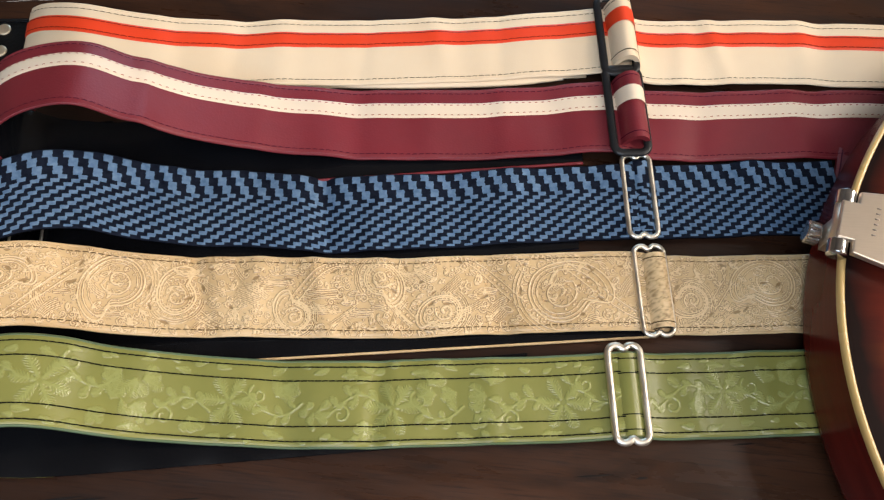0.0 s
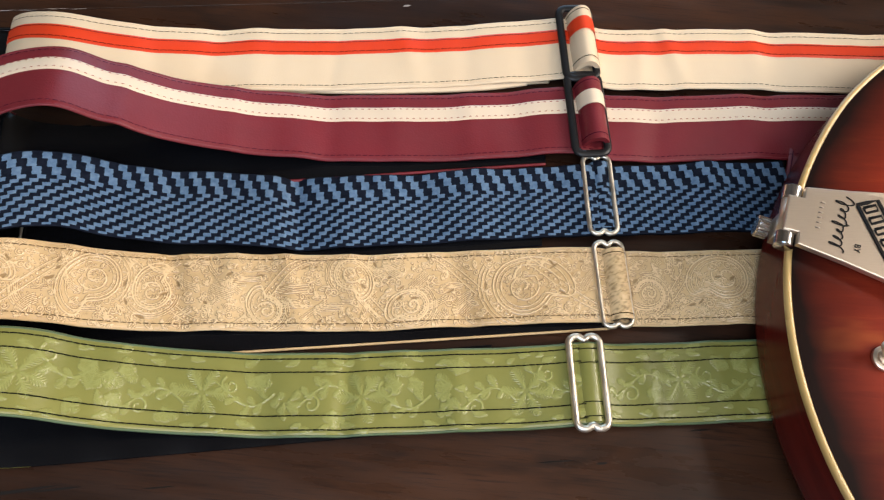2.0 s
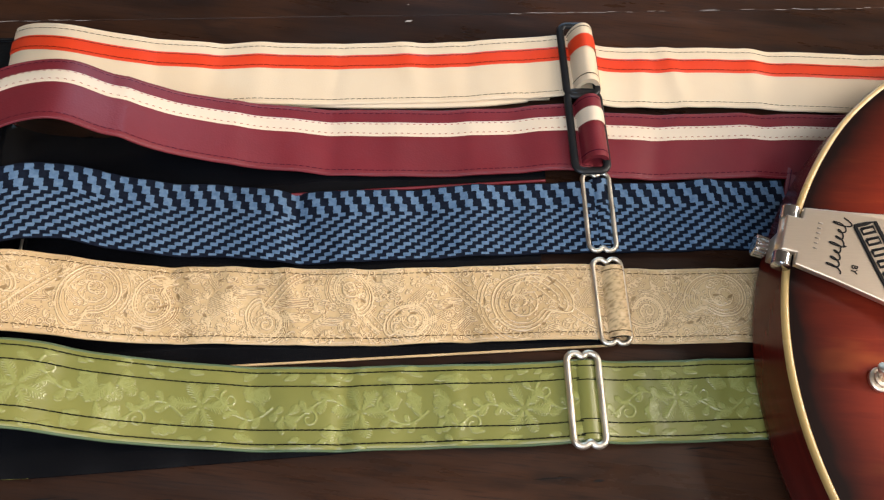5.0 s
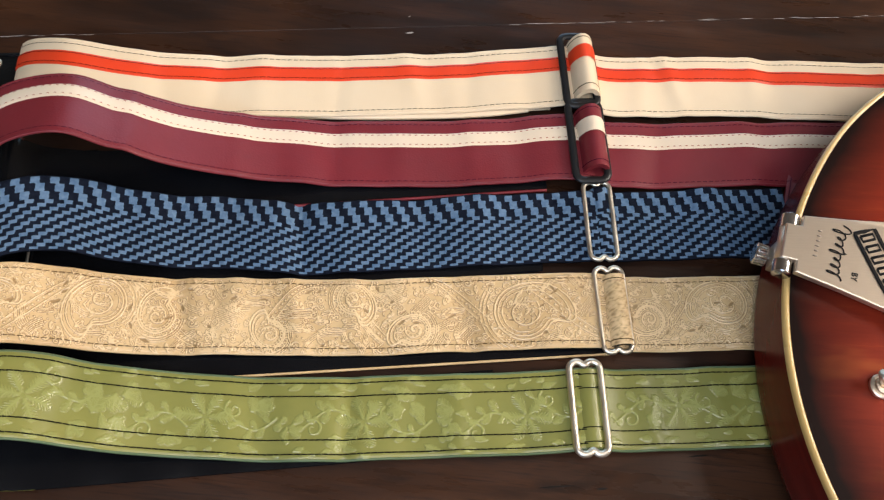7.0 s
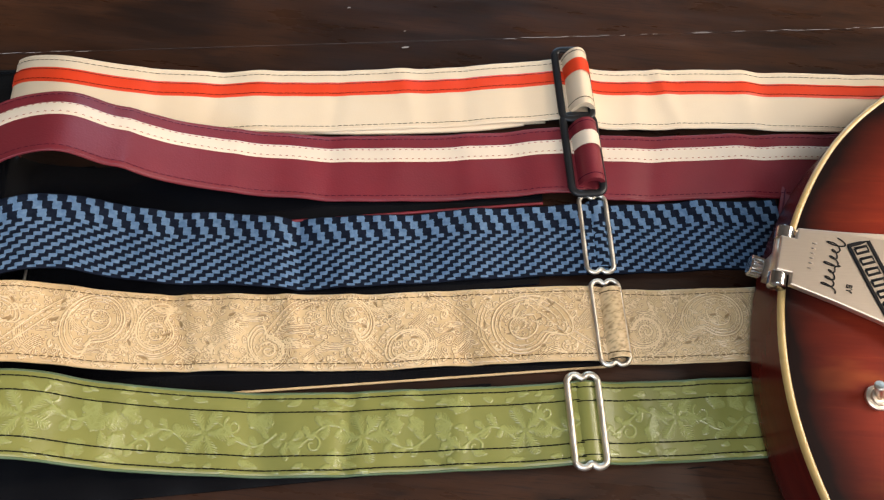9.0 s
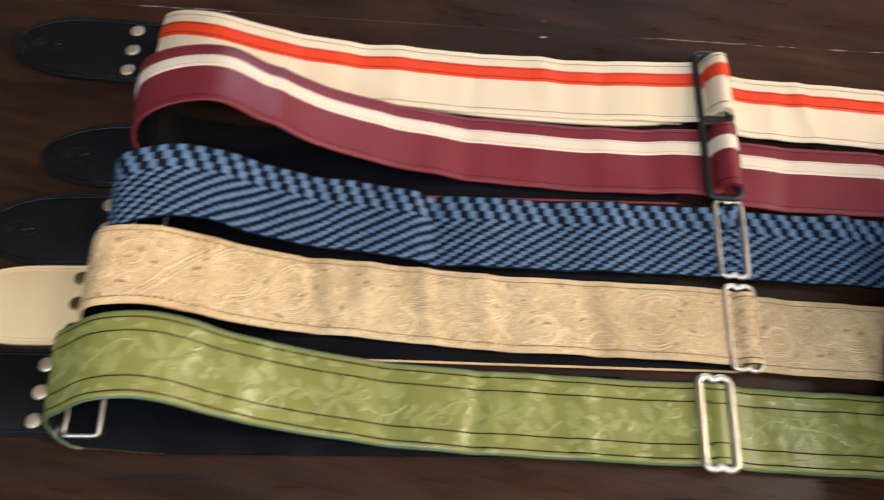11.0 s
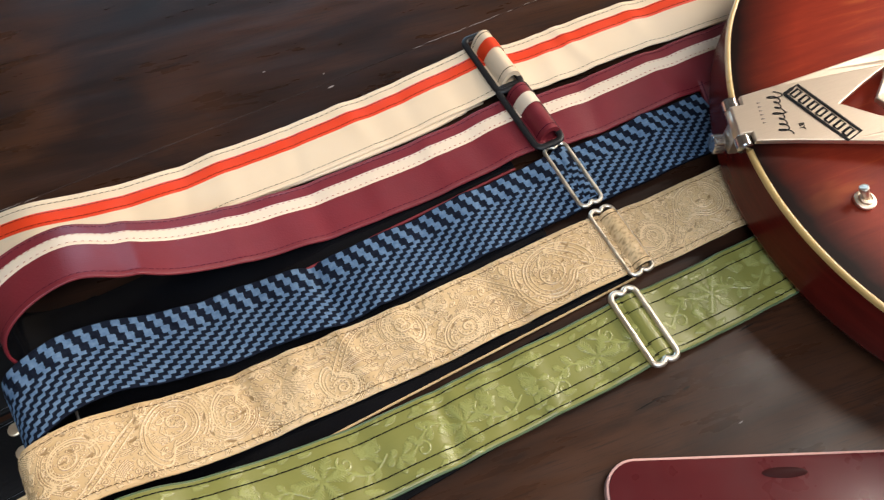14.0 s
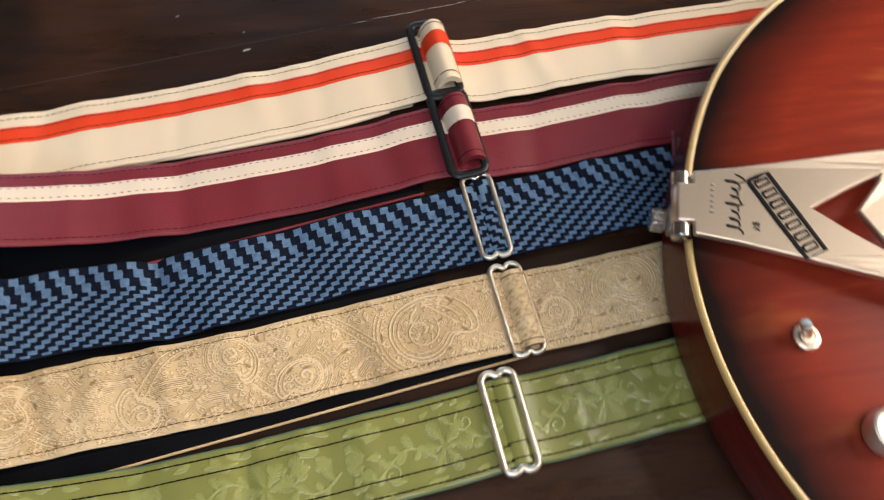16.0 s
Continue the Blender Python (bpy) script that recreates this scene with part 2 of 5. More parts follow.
def mesh_part(name, verts, faces, mat, parent=None, label="", smooth=True, kind="", attrs=None, uv=None):
    """A mesh in world coordinates, linked as one object under a thing."""
    me = bpy.data.meshes.new(name)
    base = world_pose(parent).translation if parent is not None else Vector((0, 0, 0))
    v = np.asarray(verts, dtype=float) - np.array(base)
    me.from_pydata(v.tolist() if len(v) < 5000 else list(map(tuple, v)), [], faces)
    me.materials.append(mat)
    if smooth:
        me.polygons.foreach_set("use_smooth", [True] * len(me.polygons))
    for k, a in (attrs or {}).items():
        at = me.attributes.new(k, "FLOAT", "POINT")
        at.data.foreach_set("value", np.asarray(a, dtype=np.float32))
    if uv is not None:
        lay = me.uv_layers.new(name="UVMap")
        idx = np.empty(len(me.loops), dtype=np.int32)
        me.loops.foreach_get("vertex_index", idx)
        lay.data.foreach_set("uv", np.asarray(uv, dtype=np.float32)[idx].ravel())
    me.update()
    ob = new(name, me)
    ob.parent = parent
    if label or kind:
        tagged(ob, label, "", "", kind)
    return ob


def part(name, bm, mat, parent, label="", smooth=True, kind=""):
    """Links a bmesh in world coordinates as one mesh under a thing or a part."""
    bm.verts.ensure_lookup_table()
    bmesh.ops.recalc_face_normals(bm, faces=bm.faces[:])
    bm.verts.index_update()
    verts = [v.co[:] for v in bm.verts]
    faces = [[v.index for v in f.verts] for f in bm.faces]
    bm.free()
    ob = mesh_part(name, verts, faces, mat, parent, label, smooth, kind)
    if smooth:
        ob.data.set_sharp_from_angle(angle=radians(40))
    return ob


def grid_faces(n, m, flip=False, wrap=False):
    i, j = np.meshgrid(np.arange(n if wrap else n - 1), np.arange(m - 1), indexing="ij")
    a, b = i * m + j, ((i + 1) % n) * m + j
    q = np.stack([a, b, b + 1, a + 1] if flip else [a, a + 1, b + 1, b], axis=-1).reshape(-1, 4)
    return q.tolist()


def tube(path, radius, sides=10, closed=False, squash=1.0):
    """Vertices and faces of a round rod along a list of points."""
    p = [Vector(q) for q in path]
    n = len(p)
    verts = []
    up = Vector((0, 0, 1))
    for i in range(n):
        t = (p[(i + 1) % n] - p[i - 1]) if closed else (p[min(i + 1, n - 1)] - p[max(i - 1, 0)])
        t.normalize()
        a = t.cross(up)
        if a.length < 1e-4:
            a = t.cross(Vector((0, 1, 0)))
        a.normalize()
        b = a.cross(t)
        rad = radius if isinstance(radius, float) else float(radius[i])
        for k in range(sides):
            th = 2 * math.pi * k / sides
            verts.append(p[i] + a * rad * math.cos(th) + b * rad * squash * math.sin(th))
    faces = []
    for i in range(n if closed else n - 1):
        for k in range(sides):
            j, l = (i + 1) % n, (k + 1) % sides
            faces.append([i * sides + k, i * sides + l, j * sides + l, j * sides + k])
    if not closed:
        faces += [list(range(sides))[::-1], [(n - 1) * sides + k for k in range(sides)]]
    return [tuple(v) for v in verts], faces


def lathe(bm, profile, m, seg=28):
    """Turns (radius, height) pairs round the local z of the pose m."""
    rings = []
    for r, h in profile:
        rings.append([bm.verts.new(m @ Vector((r * math.cos(2 * math.pi * k / seg), r * math.sin(2 * math.pi * k / seg), h))) for k in range(seg)])
    for a, b in zip(rings, rings[1:]):
        for k in range(seg):
            bm.faces.new([a[k], a[(k + 1) % seg], b[(k + 1) % seg], b[k]])
    bm.faces.new(rings[0][::-1])
    bm.faces.new(rings[-1])


def slab(bm, outline, z0, z1, bevel=0.0, m=Matrix.Identity(4)):
    """An upright slab over a plan outline, with a small chamfer at the top."""
    c = Vector((sum(p[0] for p in outline) / len(outline), sum(p[1] for p in outline) / len(outline)))
    rings = []
    for inset, z in ((0, z0), (0, z1 - bevel), (bevel * 0.3, z1 - bevel * 0.3), (bevel, z1)):
        ring = []
        for p in outline:
            d = Vector((p[0], p[1])) - c
            q = c + d * max(0.0, 1 - inset / max(d.length, 1e-6))
            ring.append(bm.verts.new(m @ Vector((q.x, q.y, z))))
        rings.append(ring)
    n = len(outline)
    for a, b in zip(rings, rings[1:]):
        for k in range(n):
            bm.faces.new([a[k], a[(k + 1) % n], b[(k + 1) % n], b[k]])
    bm.faces.new(rings[0][::-1])
    bm.faces.new(rings[-1])


def spline(points, step):
    """Even samples, step apart, on a smooth curve through control rows of any width; the first three columns are a place."""
    P = np.array(points, dtype=float)
    d = np.r_[0, np.cumsum(np.linalg.norm(np.diff(P[:, :3], axis=0), axis=1) ** 0.5 + 1e-6)]
    tan = np.empty_like(P)
    for i in range(len(P)):
        a, b = max(i - 1, 0), min(i + 1, len(P) - 1)
        tan[i] = (P[b] - P[a]) / (d[b] - d[a])
    u = np.linspace(0, d[-1], 4000)
    k = np.clip(np.searchsorted(d, u, side="right") - 1, 0, len(P) - 2)
    h = d[k + 1] - d[k]
    t = ((u - d[k]) / h)[:, None]
    h = h[:, None]
    Q = (2 * t**3 - 3 * t**2 + 1) * P[k] + (t**3 - 2 * t**2 + t) * h * tan[k] + (-2 * t**3 + 3 * t**2) * P[k + 1] + (t**3 - t**2) * h * tan[k + 1]
    s = np.r_[0, np.cumsum(np.linalg.norm(np.diff(Q[:, :3], axis=0), axis=1))]
    n = int(s[-1] / step)
    w = np.linspace(0, s[-1], n)
    return w, np.stack([np.interp(w, s, Q[:, c]) for c in range(Q.shape[1])], axis=1)


class Ribbon:
    """A strap's sheet: control rows (x, y, z, tilt, yaw) for its middle, from the end under the guitar to the left, round the fold and back."""

    def __init__(self, rows, width, step, seed=0.0, ripple=0.0009, dent=1.0):
        self.w = width
        self.s, q = spline(rows, step)
        self.p = q[:, :3]
        t = np.gradient(self.p, axis=0)
        self.t = t / np.linalg.norm(t, axis=1)[:, None]
        tl, yw = np.radians(q[:, 3]), np.radians(q[:, 4])
        L = np.stack([-np.sin(yw) * np.cos(tl), np.cos(yw) * np.cos(tl), -np.sin(tl)], axis=1)
        N = np.cross(L, self.t)
        self.n = N / np.linalg.norm(N, axis=1)[:, None]
        self.l = L
        self.seed, self.ripple = seed, ripple
        self.top = int(np.argmin(self.p[:, 0]))  # where the fold turns
        rng = random.Random(int(seed * 100))
        n = 15
        self.dents = [(self.s[self.top] * (0.04 + 0.84 * (i + rng.random()) / n), rng.choice((-1, 1, 1)) * dent * rng.uniform(0.0004, 0.0011), rng.uniform(0.006, 0.013), rng.uniform(-0.25, 0.25), rng.uniform(-1, 1)) for i in range(n)]

    def wave(self, s, v):
        r, k = self.ripple, self.seed
        bend = 0.0
        for s0, amp, wd, slant, side in self.dents:
            bend = bend + amp * np.exp(-(((s - s0 - slant * v) / wd) ** 2)) * (1 + 0.8 * side * v / self.w)
        return bend + r * (np.sin(s * 78 + k) * 0.6 + np.sin(s * 143 + 2.1 * k) * 0.4 + np.sin(s * 43 + 1.3 * k + v * 30) * 0.5) * (0.6 + 0.8 * np.abs(v) / self.w) * np.clip((self.s[self.top] + 0.02 - s) / 0.03, 0, 1)

    def at(self, s, v, lift=0.0):
        """Places at lengths s and offsets v from the middle (towards the far edge), lifted off the face."""
        s, v = np.broadcast_arrays(np.asarray(s, float), np.asarray(v, float))
        f = lambda a: np.stack([np.interp(s, self.s, a[:, c]) for c in range(3)], axis=-1)
        return f(self.p) + f(self.l) * v[..., None] + f(self.n) * (self.wave(s, v) + lift)[..., None]

    def length_at(self, x):
        """The length at which the upper layer passes x."""
        k = self.top
        return float(np.interp(-x, -self.p[:k, 0], self.s[:k]))

    def sheet(self, name, mat, parent, v0, v1, nv, lift, label="", relief=None, depth=0.0, s0=None, s1=None, step=None, down=False, round_edges=0.0):
        """A strip of the sheet between the offsets v0 and v1; down: its other face."""
        a, b = (self.s[0] if s0 is None else s0), (self.s[-1] if s1 is None else s1)
        ns = int((b - a) / (step or (self.s[1] - self.s[0])))
        s, v = np.linspace(a, b, ns), np.linspace(v0, v1, nv)
        S, V = np.meshgrid(s, v, indexing="ij")
        up = np.full(S.shape, lift)
        if round_edges:
            e = np.minimum(V - v0, v1 - V)
            up = up - round_edges * np.clip(1 - e / 0.0022, 0, 1) ** 2 * (-1 if down else 1)
        attrs = {}
        if relief is not None:
            r = relief(S, V)
            up = up + r * depth
            attrs["relief"] = r.ravel()
        P = self.at(S, V, up)
        return mesh_part(name, P.reshape(-1, 3), grid_faces(ns, nv, flip=not down), mat, parent, label, attrs=attrs, uv=np.stack([S.ravel(), V.ravel()], axis=1))

    def edge(self, name, mat, parent, v, radius, lift, label="", end=None):
        ss = np.arange(self.s[0], end or self.s[-1], 0.004)
        verts, faces = tube(self.at(ss, v, lift), radius, 6)
        return mesh_part(name, verts, faces, mat, parent, label)

    def stitches(self, name, mat, parent, v, lift, dash=0.0032, gap=0.0011, width=0.0005, s1=None):
        """A seam: one short raised dash of thread after another."""
        verts, faces = [], []
        ss = np.arange(self.s[0], s1 or self.length_at(-0.19) + 0.04, dash + gap)
        rng = random.Random(int(abs(v) * 1e6) + int(self.seed * 10))
        A = self.at(ss, v, lift)
        B = self.at(ss + dash, v, lift)
        M = self.at(ss + dash / 2, v, lift + 0.0003)
        L = np.stack([np.interp(ss, self.s, self.l[:, c]) for c in range(3)], axis=1) * width / 2
        for i in range(len(ss)):
            j = (rng.random() - 0.5) * 0.6
            k = len(verts)
            w = L[i]
            verts += [A[i] - w + w * j, A[i] + w + w * j, M[i] + w, M[i] - w, B[i] - w - w * j, B[i] + w - w * j]
            faces += [[k, k + 1, k + 2, k + 3], [k + 3, k + 2, k + 5, k + 4]]
        return mesh_part(name, verts, faces, mat, parent, "", smooth=False, kind="stuff")


# ---- the room that closes the place ----
def box_bm(x0, x1, y0, y1, z0, z1, bm=None):
    bm = bm or bmesh.new()
    bmesh.ops.create_cube(bm, size=1, matrix=Matrix.LocRotScale(((x0 + x1) / 2, (y0 + y1) / 2, (z0 + z1) / 2), None, (x1 - x0, y1 - y0, z1 - z0)))
    return bm


def structure(name, bm, mat, label):
    return tagged(part(name, bm, mat, None, "", False), label, name.split("_")[0], "", "structure")


structure("floor", box_bm(-2.2, 2.0, -1.9, 2.4, -0.82, -0.75), M_FLOOR, "dark brown boarded floor under the table")
# the opening is made up, to let the added overhead lamp through
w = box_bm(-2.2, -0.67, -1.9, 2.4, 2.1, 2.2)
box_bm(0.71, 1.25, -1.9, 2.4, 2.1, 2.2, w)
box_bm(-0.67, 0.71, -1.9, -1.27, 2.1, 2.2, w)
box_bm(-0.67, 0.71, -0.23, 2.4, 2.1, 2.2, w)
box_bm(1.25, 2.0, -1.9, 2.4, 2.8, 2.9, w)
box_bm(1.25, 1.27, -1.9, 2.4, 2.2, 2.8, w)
structure("ceiling", w, M_CEIL, "plain painted ceiling with an opening added for the overhead fill")
structure("wall_west", box_bm(-2.2, -2.1, -1.9, 2.4, -0.75, 2.1), M_WALL, "plain beige painted room wall")
w = box_bm(-2.1, -1.1, -1.9, -1.8, -0.75, 2.8)
box_bm(0.1, 2.0, -1.9, -1.8, -0.75, 2.8, w)
box_bm(-1.1, 0.1, -1.9, -1.8, -0.75, 1.2, w)
box_bm(-1.1, 0.1, -1.9, -1.8, 2.0, 2.8, w)
structure("wall_south", w, M_WALL, "plain beige painted wall with a window opening")
w = box_bm(1.9, 2.0, -1.8, -0.32, -0.75, 2.8)
box_bm(1.9, 2.0, -0.32, 1.12, -0.75, 0.54, w)
box_bm(1.9, 2.0, -0.32, 1.12, 1.42, 2.1, w)
box_bm(1.9, 2.0, 1.12, 2.4, -0.75, 2.1, w)
box_bm(1.9, 2.0, -0.32, 0.18, 2.1, 2.64, w)
box_bm(1.9, 2.0, 1.14, 2.4, 2.1, 2.64, w)
box_bm(1.9, 2.0, -0.32, 2.4, 2.64, 2.8, w)
structure("wall_east", w, M_WALL, "plain beige painted wall with a low and a high window opening")
w = box_bm(-2.1, -0.55, 2.2, 2.3, -0.75, 2.8)
box_bm(0.75, 1.9, 2.2, 2.3, -0.75, 2.8, w)
box_bm(-0.55, 0.75, 2.2, 2.3, -0.75, 0.2, w)
box_bm(-0.55, 0.75, 2.2, 2.3, 0.8, 2.8, w)
structure("wall_north", w, M_WALL, "plain beige painted wall with a low window opening")


# ---- the table ----
ANG = radians(9.3)
TURN_TABLE = Matrix.Rotation(ANG, 4, "Z")
table = thing("table", (0, 0.2, -0.75), "dark brown stained wooden table with long boards", "table")
SEAM = 0.468  # the seam between two boards, across them


def board(y0, y1, x0=-0.9, x1=0.95, z0=-0.035, z1=0.0):
    bm = bmesh.new()
    c = 0.0003
    prof = [(y0, z0), (y1, z0), (y1, z1 - c), (y1 - c * 0.4, z1 - c * 0.35), (y1 - c, z1), (y0 + c, z1), (y0 + c * 0.4, z1 - c * 0.35), (y0, z1 - c)]
    ends = [[bm.verts.new(TURN_TABLE @ Vector((x, y, z))) for y, z in prof] for x in (x0, x1)]
    n = len(prof)
    for k in range(n):
        bm.faces.new([ends[0][k], ends[0][(k + 1) % n], ends[1][(k + 1) % n], ends[1][k]])
    bm.faces.new(ends[0][::-1])
    bm.faces.new(ends[1])
    return bm


for y0, y1 in ((-0.36, SEAM - 0.00015), (SEAM + 0.00015, 0.88)):
    part("board", board(y0, y1), M_WOOD, table, smooth=False)
part("apron", board(-0.28, 0.80, -0.82, 0.87, -0.12, -0.0355), M_WOOD, table, smooth=False)
for lx, ly in ((-0.78, -0.24), (0.83, -0.24), (-0.78, 0.76), (0.83, 0.76)):
    bm = bmesh.new()
    rings = []
    for z, r in ((-0.75, 0.028), (-0.4, 0.034), (-0.1205, 0.038)):
        rings.append([bm.verts.new(TURN_TABLE @ Vector((lx + r * a, ly + r * b, z))) for a, b in ((-1, -1), (1, -1), (1, 1), (-1, 1))])
    for a, b in zip(rings, rings[1:]):
        for k in range(4):
            bm.faces.new([a[k], a[(k + 1) % 4], b[(k + 1) % 4], b[k]])
    bm.faces.new(rings[0][::-1])
    bm.faces.new(rings[-1])
    part("leg", bm, M_WOOD, table, smooth=False)

# pale scratches and nicks along the seam
rng = random.Random(4)
verts, faces = [], []


def nick(x, y, ln, wd, ang):
    c, s = math.cos(ang), math.sin(ang)
    k = len(verts)
    for a, b in ((-1, 0), (-0.3, 1), (0.6, 0.7), (1, 0), (0.4, -0.8), (-0.5, -0.6)):
        verts.append((x + c * a * ln / 2 - s * b * wd / 2, y + s * a * ln / 2 + c * b * wd / 2, 0.0003))
    faces.append([k + i for i in range(6)][::-1])


for x0, x1, n in ((-0.25, -0.19, 7), (0.11, 0.20, 10), (0.2, 0.30, 5), (0.31, 0.40, 8)):
    for i in range(n):
        x = x0 + (x1 - x0) * (i + rng.random()) / n
        nick(x, SEAM / math.cos(ANG) + x * math.tan(ANG) + 0.001 * (rng.random() - 0.3), 0.005 + 0.012 * rng.random(), 0.0005, ANG + 0.1 * (rng.random() - 0.5))
for x, y, l, wd in ((0.038, 0.475, 0.006, 0.0018), (-0.008, 0.507, 0.003, 0.0014), (-0.351, 0.282, 0.004, 0.0012), (-0.312, 0.225, 0.002, 0.0012), (0.205, 0.135, 0.004, 0.0008), (0.036, 0.49, 0.002, 0.001)):
    nick(x, y, l, wd, ANG + rng.random() * 0.4)
mesh_part("scratch", verts, faces, M_SCRATCH, table, "pale scratches and nicks in the varnish", False, "stuff")


verts, faces = [], []
for x, y, l, wd in ((-0.137, 0.118, 0.05, 0.0022), (-0.115, 0.1215, 0.03, 0.0014), (0.158, 0.164, 0.024, 0.0010), (0.184, 0.1655, 0.007, 0.0016), (-0.06, 0.128, 0.02, 0.001), (0.24, 0.19, 0.014, 0.0011)):
    nick(x, y, l, wd, ANG + rng.random() * 0.1)
mesh_part("wear", verts, faces, M_INK, table, "dark worn streaks along the grain", False, "stuff")


# ---- embossed patterns, drawn as height fields over a strap ----
class Canvas:
    """Heights from 0 to 1 over a strap's length and width, at 0.26 mm."""

    def __init__(self, length, width, res=0.00026):
        self.r, self.w = res, width
        self.h = np.zeros((int(length / res) + 2, int(width / res) + 2), dtype=np.float32)

    def dab(self, s, v, r, h=1.0):
        i, j, k = s / self.r, (v + self.w / 2) / self.r, r / self.r
        i0, i1, j0, j1 = max(0, int(i - k - 1)), int(i + k + 2), max(0, int(j - k - 1)), int(j + k + 2)
        win = self.h[i0:i1, j0:j1]
        if win.size == 0:
            return
        a = (np.arange(i0, i0 + win.shape[0]) - i)[:, None]
        b = (np.arange(j0, j0 + win.shape[1]) - j)[None, :]
        np.maximum(win, h * np.clip(1.35 - 1.35 * (a * a + b * b) / (k * k), 0, 1), out=win)

    def stroke(self, pts, r0, r1=None, h=1.0):
        p = np.array(pts, dtype=float)
        d = np.r_[0, np.cumsum(np.hypot(*np.diff(p, axis=0).T))]
        n = max(2, int(d[-1] / (min(r0, r1 or r0) * 0.55)))
        r1 = r0 if r1 is None else r1
        for q in np.linspace(0, d[-1], n):
            f = q / max(d[-1], 1e-9)
            self.dab(np.interp(q, d, p[:, 0]), np.interp(q, d, p[:, 1]), r0 + (r1 - r0) * f, h)

    def busy(self, s, v, r):
        i, j, k = int(s / self.r), int((v + self.w / 2) / self.r), int(r / self.r)
        win = self.h[max(0, i - k):i + k + 1, max(0, j - k):j + k + 1]
        return win.size == 0 or float(win.mean())

    def read(self, S, V):
        i = np.clip((S / self.r).astype(int), 0, self.h.shape[0] - 1)
        j = np.clip(((V + self.w / 2) / self.r).astype(int), 0, self.h.shape[1] - 1)
        return self.h[i, j]


def arc(c, r, a0, a1, n=24, squash=1.0):
    return [(c[0] + r * math.cos(a0 + (a1 - a0) * i / n), c[1] + squash * r * math.sin(a0 + (a1 - a0) * i / n)) for i in range(n + 1)]


def spiral(c, r0, r1, a0, turns, n=48):
    return [(c[0] + (r0 + (r1 - r0) * i / n) * math.cos(a0 + turns * 6.283 * i / n), c[1] + (r0 + (r1 - r0) * i / n) * math.sin(a0 + turns * 6.283 * i / n)) for i in range(n + 1)]


def drop(c, r, ang, k=1.0, hook=0.7, n=60):
    """The outline of a paisley: a round body with a bent tail."""
    out = []
    for i in range(n + 1):
        a = 6.283 * i / n
        rr = r * k * (1 + 0.85 * max(0.0, math.cos(a)) ** 5)
        b = a + hook * max(0.0, math.cos(a)) ** 4
        out.append((c[0] + rr * math.cos(b + ang), c[1] + rr * math.sin(b + ang)))
    return out


def leaf_outline(c, ln, wd, ang, n=10):
    a = [(t, wd * math.sin(math.pi * t) * (1 - 0.35 * t)) for t in np.linspace(0, 1, n)]
    pts = a + [(t, -y) for t, y in a[::-1]]
    ca, sa = math.cos(ang), math.sin(ang)
    return [(c[0] + ln * t * ca - y * sa, c[1] + ln * t * sa + y * ca) for t, y in pts]


